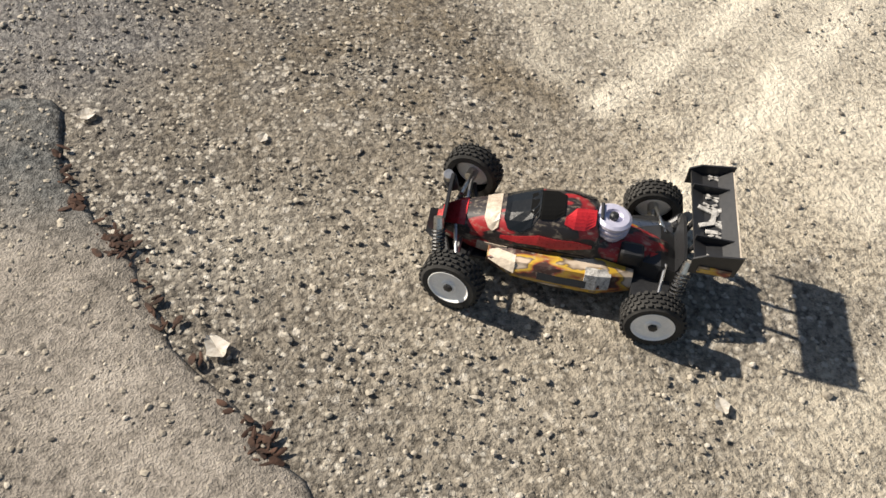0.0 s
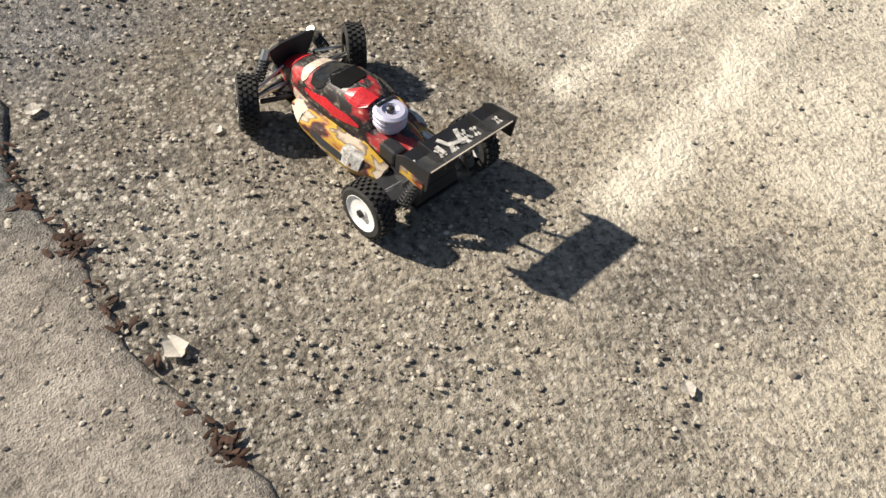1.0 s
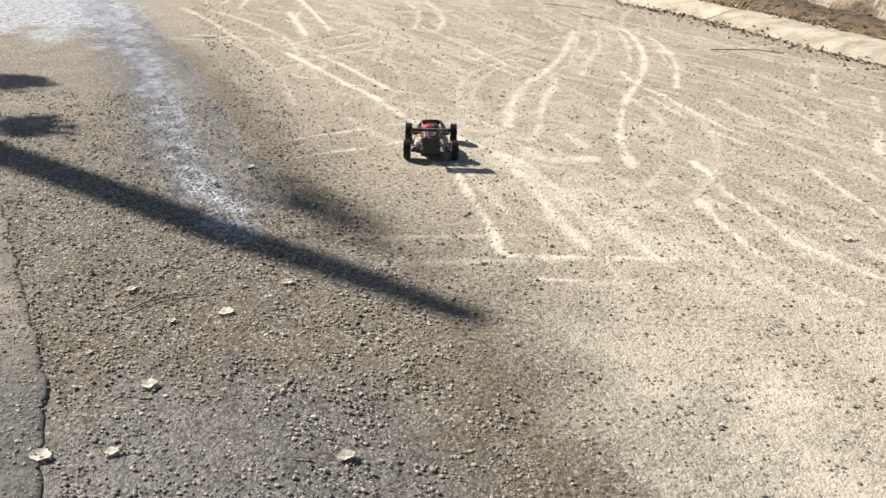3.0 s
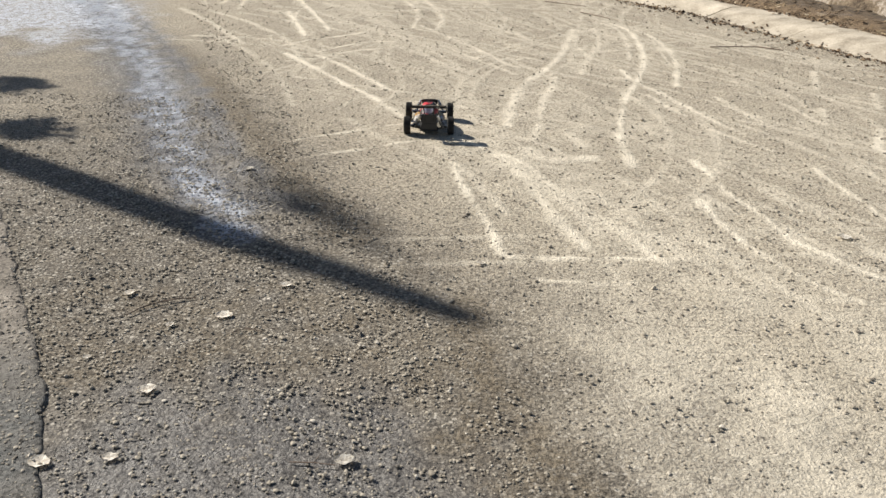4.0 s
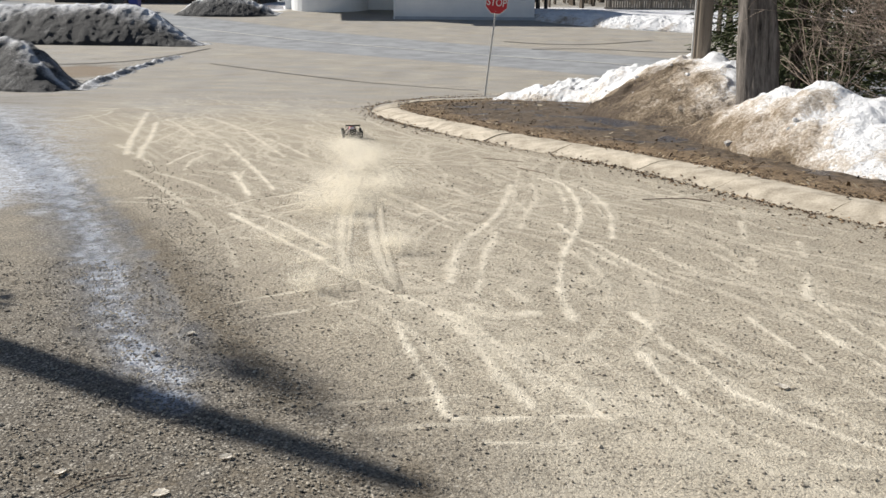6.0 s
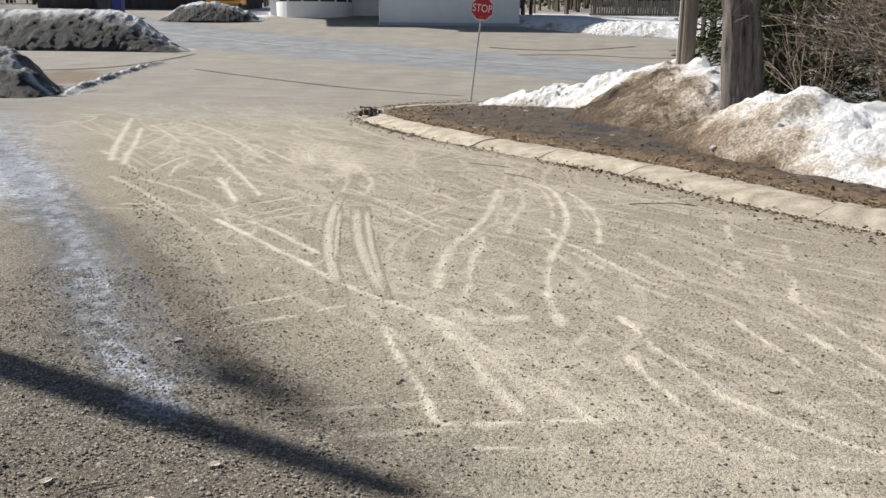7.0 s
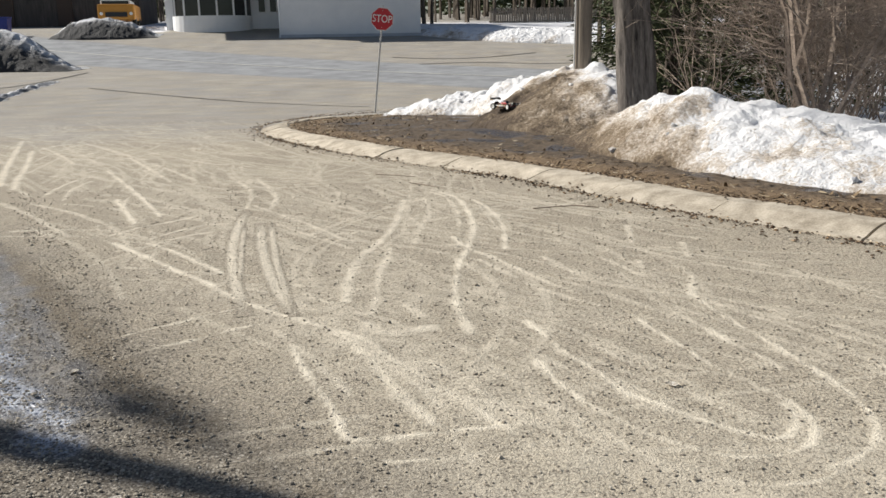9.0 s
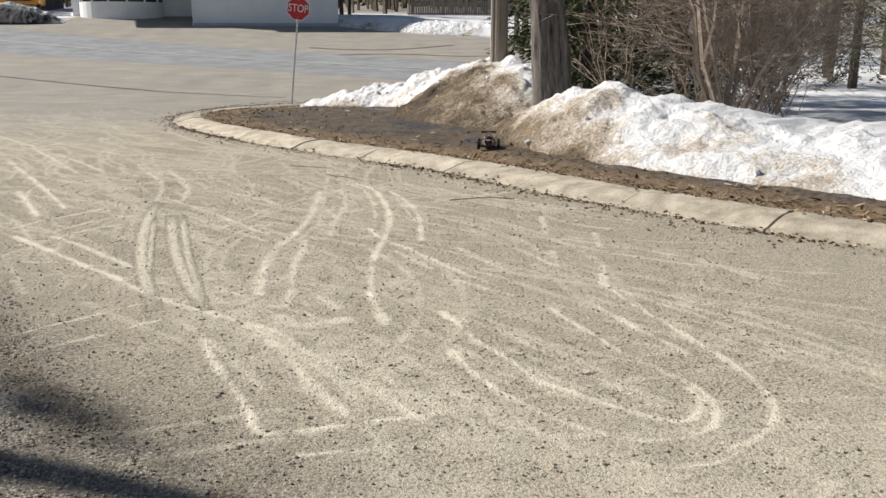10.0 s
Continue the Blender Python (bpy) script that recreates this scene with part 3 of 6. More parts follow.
def build_ground():
    gx = axis((-900, -60, 8), (-60, -14, 46), (-14, -6.5, 60), (-6.5, 4.5, 480), (4.5, 14, 90), (14, 60, 46), (60, 900, 8))
    gy = axis((-300, -6, 8), (-6, 0.2, 20), (0.2, 4.2, 200), (4.2, 9, 210), (9, 22, 240), (22, 60, 160), (60, 140, 30), (140, 900, 10))
    X, Y = np.meshgrid(gx, gy)
    px, py = X.ravel(), Y.ravel()
    z = ground_z(px, py)
    dust, sand = np.zeros(px.shape), np.zeros(px.shape)
    wob = ripple(px, py, 0.5, 3) * 0.012 + ripple(px, py, 0.13, 4) * 0.006
    patchy = np.clip(1.0 + 0.20 * ripple(px, py, 0.42, 38) + 0.12 * ripple(px, py, 0.11, 39), 0.6, 1.2)
    for width, strength, pts in TRACKS:
        lo, hi = pts.min(0) - 0.6, pts.max(0) + 0.6
        k = np.where((px > lo[0]) & (px < hi[0]) & (py > lo[1]) & (py < hi[1]))[0]
        d = line_distance(px[k], py[k], pts) + wob[k]
        v = np.minimum(1, strength * (1 - step(d, 0.2 * width, 1.4 * width)) * patchy[k])
        dust[k] = np.maximum(dust[k], v)
    # sand lies thick on the lot, thin in the gutter and on the bare asphalt beside it
    edge = np.array([(1.9, -6), (1.3, -1), (0.95, 0.4), (0.72, 0.85), (0.6, 1.2), (0.38, 1.55), (0.12, 2.0), (-0.02, 2.7), (-0.35, 3.4), (-1.2, 4.8), (-2.5, 6.8), (-4.0, 9.1), (-5.6, 12.0), (-9, 19), (-11, 30), (-30, 45)])
    away = line_distance(px, py, edge) * np.where(px > np.interp(py, edge[:, 1], edge[:, 0]), 1, -1)
    away = away + 0.10 * ripple(px, py, 0.9, 5)
    sand = 0.42 * step(away, -0.25, 0.15) + 0.48 * step(away, 0.1, 1.5)
    sand += 0.62 * step(away, -1.1, -0.2) * (1 - step(py, 0.95, 1.5)) + (0.25 + 0.22 * step(py, 2.6, 3.4)) * step(away, -0.9, -0.1) * step(py, 1.6, 2.6) + 0.10 * ripple(px, py, 1.7, 6)
    # a film of dust between the tracks, thickest where many cross
    film = step(away, 0.2, 1.3) * (1 - 0.7 * step(py, 11, 19)) * (py < 27)
    dust = np.maximum(dust, film * np.clip(0.06 + 0.09 * ripple(px, py, 1.9, 7) + 0.10 * ripple(px + 0.75 * py, 0.15 * py, 0.28, 17), 0, 0.75))
    dust = np.maximum(dust, 0.55 * step(away, 0.03, 0.40) * (1 - 0.72 * step(py, 2.2, 3.6)) * (1 - step(py, 5.0, 8.0)) * step(py, 0.75, 0.95) * (0.75 + 0.3 * ripple(px, py, 0.5, 19)))
    # loose dust churned up where the runs cross
    churn = line_distance(px, py, np.array([(-0.35, 5.0), (0.1, 4.3), (0.45, 3.7), (0.9, 3.0)]))
    churn = np.maximum(1 - step(churn, 0.05, 0.55), 0.7 * (1 - step(line_distance(px, py, np.array([(0.1, 6.2), (0.35, 5.0), (0.8, 5.2)])), 0.05, 0.6)))
    dust = np.maximum(dust, churn * np.clip(0.34 + 0.26 * ripple(px, py, 0.34, 40) + 0.20 * ripple(px, py, 0.12, 41), 0, 0.8))
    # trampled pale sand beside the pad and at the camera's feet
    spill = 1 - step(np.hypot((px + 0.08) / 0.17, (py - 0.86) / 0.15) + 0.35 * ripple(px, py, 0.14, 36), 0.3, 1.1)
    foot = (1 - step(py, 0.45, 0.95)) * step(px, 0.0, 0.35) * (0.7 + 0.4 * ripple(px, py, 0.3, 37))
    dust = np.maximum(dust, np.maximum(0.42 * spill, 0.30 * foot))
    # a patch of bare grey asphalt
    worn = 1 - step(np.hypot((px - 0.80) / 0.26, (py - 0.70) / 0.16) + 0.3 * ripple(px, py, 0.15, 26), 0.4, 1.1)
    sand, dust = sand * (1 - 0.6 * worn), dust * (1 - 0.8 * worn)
    # brown earth washed along the edge of the sand
    mud = (0.9 - 0.5 * step(py, 2.4, 3.4)) * (1 - step(away, -0.22, 0.10)) * (1 - step(py, 4.0, 7.0)) * np.clip(0.62 + 0.55 * ripple(px, py, 0.33, 27), 0, 1)
    for wide, pts in ((0.06, [(-0.10, 2.10), (-0.01, 1.89), (0.11, 1.69), (0.32, 1.45), (0.54, 1.22)]), (0.03, [(-0.37, 2.22), (-0.26, 1.88), (-0.02, 1.48)]), (0.10, [(-0.16, 2.75), (-0.02, 2.19), (0.05, 2.0), (0.16, 1.81), (0.32, 1.45)]), (0.15, [(-2.9, 7.1), (-2.05, 5.75), (-1.41, 4.62), (-1.04, 3.9), (-0.66, 3.37)])):
        d = line_distance(px, py, np.array(pts)) + 0.05 * ripple(px, py, 0.3, 28)
        mud = np.maximum(mud, 1.0 * (1 - step(d, 0.2 * wide, 1.6 * wide)))
    mud *= 1 - 0.8 * (1 - step(np.hypot((px + 0.10) / 0.16, (py - 0.87) / 0.12), 0.4, 1.2))
    dust *= 0.3 + 0.7 * np.maximum(step(away, -0.40, 0.15), step(py, 8.5, 10.5))
    mud *= 0.35 + 0.65 * step(py + 0.25 * px, 0.95, 1.35)
    crack = line_distance(px, py, np.array([(-0.87, 1.14), (-0.68, 1.21), (-0.47, 1.285), (-0.33, 1.34), (-0.17, 1.41)])) + 0.012 * ripple(px, py, 0.12, 35)
    mud = np.maximum(mud, 1 - step(crack, 0.004, 0.03))
    depth = verge_depth(px, py)
    soil = step(depth, 0.25, 0.5) * (1 - step(px, 6.0, 9.0) * step(py, 9, 12))
    dust *= 1 - step(depth, -0.5, -0.2)
    along = py * 0.785 + px * 0.62
    road = step(along, 24.0, 24.6) * (1 - step(along, 31.2, 32.0)) * (depth < 0)
    sand = sand * (1 - 0.60 * step(py, 14, 23)) + 0.06 * ripple(px, py, 3.5, 22) * step(py, 12, 18)
    dust = np.maximum(dust, np.clip(0.20 + 0.10 * ripple(px, py, 3.5, 23) + 0.10 * ripple(px * 0.5, py, 0.9, 33), 0, 0.5) * step(py, 17, 24) * (depth < 0) * (1 - road))
    gutter = np.array([(-1.15, 3.3), (-1.45, 3.8), (-1.75, 4.3), (-2.2, 5.2), (-2.8, 6.4), (-4.1, 8.6), (-6.2, 11.8), (-9, 16)])
    beyond = step(np.interp(py, gutter[:, 1], gutter[:, 0]) - px, 0.15, 0.6) * step(py, 3.6, 5.0) * (1 - step(py, 12, 16))
    sand = np.maximum(sand, beyond * (0.55 + 0.15 * ripple(px, py, 0.8, 34)))
    gd = line_distance(px, py, gutter) + 0.06 * ripple(px, py, 0.5, 8)
    wet = 1.0 * (1 - step(gd, 0.04, 0.20 + 0.035 * py)) * step(py, 3.0, 3.7)
    rim = line_distance(px, py, gutter + np.array([0.24, 0.12])) + 0.05 * ripple(px, py, 0.4, 25)
    wet = np.maximum(wet, 0.85 * (1 - step(rim, 0.01, 0.11)) * step(py, 3.2, 4.0))
    wet = np.maximum(wet, 0.75 * (1 - step(np.hypot((px + 0.66) / 0.74, (py - 1.70) / 0.60) + 0.2 * ripple(px, py, 0.4, 9), 0.5, 1.1)))
    wet = np.maximum(wet, soil * step(ripple(px, py, 1.1, 10) + 0.3 * ripple(px, py, 0.3, 11), 0.25, 0.8) * step(depth, 0.7, 1.2) * 0.9)
    wet = np.maximum(wet, soil * (1 - step(np.hypot((px - 2.32 - 0.25 * (13.9 - py)) / 0.42, (py - 13.9) / 0.95) + 0.3 * ripple(px, py, 0.4, 29), 0.5, 1.0)))
    z = z - 0.012 * (1 - step(gd, 0.0, 0.4)) + 0.0035 * dust + unevenness(px, py) + soil * 0.014 * ripple(px, py, 1.2, 14)
    # mask of the painted sky reflection: gutter stripe, then the far-left wet patch
    sky_sheen = (1 - step(gd, 0.02, 0.04 + 0.026 * py + 0.26 * np.clip(py - 7.5, 0, 6))) * step(py, 2.9, 3.5) * np.clip(0.62 + 0.45 * ripple(px, py, 0.6, 18) + 0.45 * ripple(px, py, 0.22, 30), 0, 1)
    sky_sheen = np.maximum(sky_sheen, 1.0 * (1 - step(np.hypot((px + 5.35 + 0.6 * (py - 9.3)) / 1.35, (py - 9.3) / 2.5) + 0.22 * ripple(px, py, 0.9, 32), 0.55, 1.05)))
    straw = step(depth, 0.2, 0.4) * (1 - step(depth, 0.7 + 0.2 * ripple(px, py, 0.8, 15), 1.3))
    straw = np.maximum(straw, 1 - step(np.hypot((px + 12.1) / 1.9, (py - 27.3) / 2.4) + 0.15 * ripple(px, py, 1.5, 24), 0.6, 1.0))
    soil = np.maximum(soil, 0.8 * straw)
    far = step(py, 13, 18) * (depth < 0) * (1 - road) * (1 - soil)
    cover = np.maximum(step(px, 3.6, 4.6) * step(py, 53, 54.5) * (1 - step(py, 60, 66)), (1 - step(px, -11.5, -10.8)) * step(py, 55.5, 56.5) * step(px, -17, -15))
    cover = np.maximum(cover, step(px - 0.52 * py, 0.4, 1.6) * step(py, 8, 10) * (1 - step(py, 34, 44)) * step(px, 7, 8))
    n, m = len(gx), len(gy)
    idx = np.arange(n * m).reshape(m, n)
    faces = np.stack([idx[:-1, :-1], idx[:-1, 1:], idx[1:, 1:], idx[1:, :-1]], -1).reshape(-1, 4)
    me = bpy.data.meshes.new("ground")
    me.vertices.add(n * m)
    me.vertices.foreach_set("co", np.stack([px, py, z], 1).ravel())
    me.loops.add(faces.size)
    me.loops.foreach_set("vertex_index", faces.ravel())
    me.polygons.add(len(faces))
    me.polygons.foreach_set("loop_start", np.arange(0, faces.size, 4))
    me.polygons.foreach_set("use_smooth", np.ones(len(faces), bool))
    me.update(calc_edges=True)
    for name, v in (("dust", dust), ("sand", np.clip(sand, 0, 1)), ("soil", soil), ("sky_sheen", np.clip(sky_sheen, 0, 1)), ("straw", straw.astype(float)), ("road", road), ("mud", mud), ("far", far), ("cover", cover), ("wet", np.clip(wet, 0, 1))):
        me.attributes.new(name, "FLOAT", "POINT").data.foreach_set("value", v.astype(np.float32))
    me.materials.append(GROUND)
    tagged(new("ground", me), "sandy worn asphalt lot with pale tyre tracks and a wet gutter", "ground", kind="structure")


build_ground()


def build_slab():
    """The old concrete pad with a broken edge beside the asphalt."""
    edge = spline([(0.35, -0.4), (0.12, 0.25), (-0.03, 0.49), (-0.19, 0.70), (-0.30, 0.90), (-0.38, 1.02), (-0.43, 1.22), (-0.62, 1.21), (-0.85, 1.24), (-1.12, 1.62),
                   (-1.36, 2.08), (-1.72, 2.62), (-2.05, 3.12), (-2.5, 3.75), (-3.4, 5.0), (-5.0, 7.4)], 170)
    rnd = random.Random(4)
    edge = edge + np.array([[rnd.gauss(0, 0.009), rnd.gauss(0, 0.009)] for _ in edge])
    verts, faces, damp = [], [], []
    ins = (0.0, 0.0, 0.012, 0.06, 0.15, 0.3, 0.6, 1.5, 4.5)
    for k, (x, y) in enumerate(edge):
        for j, w in enumerate(ins):
            px, py = x - 0.85 * w, y - 0.52 * w
            verts.append((px, py, -0.03 if j == 0 else 0.001 + rnd.uniform(0, 0.003) if j == 1 else 0.007 + rnd.uniform(0, 0.003)))
            damp.append(float(step(py + 0.22 * px, 0.74, 0.90)) * float(1 - step(py, 1.9, 2.6)))
        if k:
            c = len(ins)
            a = c * (k - 1)
            faces += [(a + j, a + j + 1, a + c + j + 1, a + c + j) for j in range(c - 1)]
    me = mesh_of("concrete_pad", verts, faces, SLAB, True)
    me.attributes.new("damp", "FLOAT", "POINT").data.foreach_set("value", np.array(damp, np.float32))
    tagged(new("concrete_pad", me), "old pale concrete pad with a broken edge", "concrete pad", kind="structure")
    # rusty leaf litter packed in the broken edge
    bm = bmesh.new()
    spots = [(-0.27, 0.855, 24), (-0.29, 0.88, 18), (-0.36, 0.965, 10), (-0.20, 0.71, 6), (-0.035, 0.49, 22), (-0.6, 1.22, 8)]
    spots += [(x + rnd.gauss(0, 0.004), y, rnd.choice((0, 2, 4, 6))) for x, y in edge[::1] if 0.44 < y < 1.14 and x > -0.5]
    for cx, cy, n in spots:
        for k in range(n):
            x, y, u = cx + rnd.gauss(0, 0.012), cy + rnd.gauss(0, 0.014), rnd.uniform(0, 180)
            bmesh.ops.create_icosphere(bm, subdivisions=1, radius=rnd.uniform(0.004, 0.012), matrix=pose(x, y, 0.009, rnd.uniform(-25, 25), rnd.uniform(-25, 25), u) @ Matrix.Diagonal((1.3, rnd.uniform(0.3, 0.8), 0.16, 1)))
    tagged(part("leaf_litter", bm, surface("rotten_leaf_litter", (0.018, 0.011, 0.008), (0.085, 0.045, 0.03), 60, 0.9), None), "rotten red-brown leaf litter in the pad's broken edge", "leaf litter", kind="stuff")


build_slab()


def build_kerb():
    """A low worn concrete kerb in cast lengths, a rounded face down to the gutter."""
    kerb = thing("kerb", "worn low concrete kerb in cracked cast lengths, dusty", "kerb", kind="structure")
    s = np.concatenate([[0], np.cumsum(np.linalg.norm(np.diff(KERB_LINE, axis=0), axis=1))])
    shape = ((0.34, -0.05), (0.335, 0.088), (0.30, 0.098), (0.14, 0.092), (0.04, 0.075), (-0.04, 0.05), (-0.11, 0.028), (-0.19, 0.008), (-0.20, -0.05))
    rnd = random.Random(8)
    at, total = 0.4, s[-1]
    while at < total - 1.5 and at < 23.0:
        size = rnd.uniform(1.25, 1.65)
        verts, faces = [], []
        lift, tilt = rnd.gauss(0, 0.004), rnd.gauss(0, 0.005)
        marks = np.linspace(at + 0.013, at + size - 0.013, 25)
        for k, u in enumerate(marks):
            x, y = (np.interp(u, s, KERB_LINE[:, j]) for j in (0, 1))
            dx, dy = (np.interp(u + 0.05, s, KERB_LINE[:, j]) - np.interp(u - 0.05, s, KERB_LINE[:, j]) for j in (0, 1))
            h = math.hypot(dx, dy)
            nx, ny = dy / h, -dx / h  # towards the verge
            if not inside(np.array([x + nx * 0.3]), np.array([y + ny * 0.3]), KERB_LINE)[0]:
                nx, ny = -nx, -ny
            base = float(np.interp(y, PROFILE_Y, PROFILE_Z))
            for j, (w, z) in enumerate(shape):
                # chipped lips and worn hollows
                e = 0.022 * noise.noise((u * 2.3, j * 0.9, 4.0)) + 0.014 * noise.noise((u * 9.0, j * 1.7, 9.0)) if z > 0 else 0
                verts.append((x + nx * (w + e), y + ny * (w + e), base + z + lift + tilt * (u - at - size / 2) + e * 0.5))
            if k:
                a, c = (k - 1) * len(shape), len(shape)
                faces += [(a + j, a + j + 1, a + c + j + 1, a + c + j) for j in range(c - 1)]
        c = len(shape)
        faces += [tuple(range(c)), tuple(range(24 * c, 25 * c))]
        part("kerb_stone", mesh_of("kerb_stone", verts, faces, CONCRETE), CONCRETE, kerb)
        at += size


build_kerb()


# ---- snow ----
def bank(name, label, crest, front, back, seed, dirt_shade_front, back_floor=-0.05, rough=0.09, kind="", snow=None, lumps=0):
    """A ploughed snow ridge: crest rows are (x, y, height over the world's zero)."""
    c = spline(crest, 90)
    verts, dirt_shade, faces = [], [], []
    ws = np.concatenate([np.linspace(-1, 0, 17), np.linspace(0, 1, 13)[1:]])
    tang = np.gradient(c[:, :2], axis=0)
    tang /= np.linalg.norm(tang, axis=1)[:, None]
    for k in range(len(c)):
        x0, y0, h = c[k]
        nx, ny = tang[k][1], -tang[k][0]
        fr = np.interp(k, np.linspace(0, len(c) - 1, len(front)), front)
        bk = np.interp(k, np.linspace(0, len(c) - 1, len(back)), back)
        ends = min(1.0, 6.0 * k / len(c), 6.0 * (len(c) - 1 - k) / len(c))
        for w in ws:
            reach = fr if w < 0 else bk
            x, y = x0 + nx * w * reach, y0 + ny * w * reach
            g = height(x, y)
            a = abs(w)
            shape = (1 - a ** 1.5) if w < 0 else (1 - step(a, 0.0, 0.75))
            lump = noise.fractal((x * 2.1, y * 2.1, seed), 0.9, 2.1, 5)
            z = g + (h - g) * shape * ends ** 0.5 + rough * lump * (0.25 + shape) * (0.4 + 0.6 * ends)
            if w > 0:
                z = max(z, g + back_floor + 0.04 * lump)
            if w == -1 or (w == 1 and back_floor <= 0):
                z = g - 0.12
            verts.append((x, y, z))
            df = np.interp(k, np.linspace(0, len(c) - 1, len(dirt_shade_front)), dirt_shade_front)
            dirt_shade.append(float(np.clip((df * (a ** 0.6) * 1.35 if w < 0 else 0.6 * df if snow else 0.05) + 0.25 * noise.noise((x * 0.9, y * 0.9, seed + 5)), -0.1, 1)))
        if k:
            n = len(ws)
            a = (k - 1) * n
            faces += [(a + j, a + j + 1, a + n + j + 1, a + n + j) for j in range(n - 1)]
    me = mesh_of(name, verts, faces, snow or SNOW, True)
    me.attributes.new("dirt_shade", "FLOAT", "POINT").data.foreach_set("value", np.array(dirt_shade, np.float32))
    ob = new(name, me)
    mod = ob.modifiers.new("lumps", "SUBSURF")
    mod.levels = mod.render_levels = 2
    mod.subdivision_type = "SIMPLE"
    tex = bpy.data.textures.new("lumps", "CLOUDS")
    tex.noise_scale, tex.noise_depth = (0.45, 4) if snow else (0.13, 4)
    dis = ob.modifiers.new("rough", "DISPLACE")
    dis.texture, dis.strength, dis.mid_level = tex, 0.11 if snow else 0.075, 0.5
    dis.texture_coords = "GLOBAL"
    if lumps:
        rnd = random.Random(seed)
        n = len(ws)
        shapes = []
        for k in range(5):
            bm = bmesh.new()
            bmesh.ops.create_icosphere(bm, subdivisions=2, radius=1)
            for v in bm.verts:
                v.co *= 0.8 + 0.45 * noise.noise(v.co * 1.7 + Vector((k * 7.0, seed, 0)))
            lump = bpy.data.meshes.new("snow_lump")
            bm.to_mesh(lump)
            bm.free()
            lump.materials.append(snow or SNOW)
            lump.attributes.new("dirt_shade", "FLOAT", "POINT").data.foreach_set("value", np.full(len(lump.vertices), 0.02 + 0.09 * k, np.float32))
            shapes.append(lump)
        for k in range(lumps):
            i = rnd.randrange(8, len(c) - 10) * n + rnd.randrange(1, 12)
            r = rnd.uniform(0.02, 0.065)
            part("snow_lump", shapes[min(4, int(max(0, dirt_shade[i]) * 5 + rnd.random()))], None, ob, "", Matrix.Translation(Vector(verts[i]) + Vector((rnd.gauss(0, 0.08), rnd.gauss(0, 0.08), 0.005)))
                 @ pose(0, 0, 0, rnd.uniform(0, 90), 0, rnd.uniform(0, 360)) @ Matrix.Diagonal((r, r * rnd.uniform(0.6, 1), r * 0.7, 1)))
    return tagged(ob, label, "snowbank", kind=kind)


bank("snowbank", "dirty ploughed snowbank along the verge, muddy towards its foot",
     [(9.5, 2.0, 0.5), (8.2, 4.4, 0.5), (7.2, 6.5, 0.5), (6.34, 8.0, 0.50), (5.77, 8.8, 0.50), (4.98, 10.0, 0.68), (4.33, 11.0, 0.88), (3.95, 12.0, 0.84), (4.0, 12.8, 0.6)],
     (1.4, 1.45, 1.5, 1.6, 1.6, 1.2, 0.8), (14, 13, 12, 10, 7, 3, 1), 3, (0.14, 0.15, 0.17, 0.20, 0.34, 0.56, 0.8), 0.06, rough=0.10, lumps=14)
CORNER_BANK = bank("snowbank", "snowbank at the corner, white on top over a brown muddy slope",
     [(4.6, 13.2, 0.75), (4.55, 14.3, 1.0), (4.42, 15.9, 1.08), (3.72, 17.5, 0.85), (2.72, 18.6, 0.55), (1.9, 19.2, 0.36), (1.15, 19.7, 0.26), (0.75, 19.85, 0.1)],
     (1.6, 2.2, 2.5, 2.0, 1.0, 0.55, 0.45, 0.3), (1.4, 1.2, 1.2, 1.0, 0.8, 0.6, 0.5, 0.3), 11, (0.62, 0.70, 0.72, 0.60, 0.42, 0.28, 0.22, 0.25), rough=0.13, lumps=14)
# the shaded near face is put into the colour as extra dark grey
bank("snowbank", "grey melting snow heap with black grit and painted shade beside the yard entrance",
     [(-10.0, 22.6, 0.1), (-10.9, 23.0, 0.75), (-12.0, 23.8, 1.15), (-14.5, 24.8, 1.2), (-19, 26, 1.0)], (1.0, 1.6, 1.8, 1.8), (1.5, 2, 2, 2), 21, (1.2, 1.35, 1.3, 1.2), snow=GREYSNOW)
# dark right part and clean left part paint shade and sunlight into the colour
bank("snowbank", "long grey snow heap with black grit and painted shade by the side road",
     [(-11.0, 38.0, 0.85), (-12.2, 38.4, 1.6), (-13.8, 39.0, 2.3), (-16, 39.4, 2.45), (-20, 39.8, 2.4), (-26, 40, 2.4)], (0.9, 1.8, 2.2, 2.2, 2.2), (1.2, 2, 2, 2), 31, (0.9, 1.1, 1.1, 0.45, 0.25), snow=GREYSNOW)
bank("snowbank", "grey snow heap beside the white house",
     [(-10.9, 54.0, 2.4), (-12.3, 54.0, 2.95), (-13.9, 54, 3.3), (-15.6, 54, 3.15), (-17.0, 54, 2.6)], (1.2, 1.8, 1.8, 1.2), (1.2, 1.8, 1.8, 1.2), 41, (0.6, 1.0, 1.1, 1.0), snow=GREYSNOW)
bank("snowbank", "low white snowbank at the far edge of the road",
     [(14.5, 46, 1.75), (12, 48, 2.2), (9, 49.5, 2.35), (6, 52, 2.5), (3.9, 54.5, 2.6)], (1.0, 1.4, 1.6, 1.4), (6, 6, 5, 4), 51, (0.2, 0.25, 0.3, 0.4), 0.12)


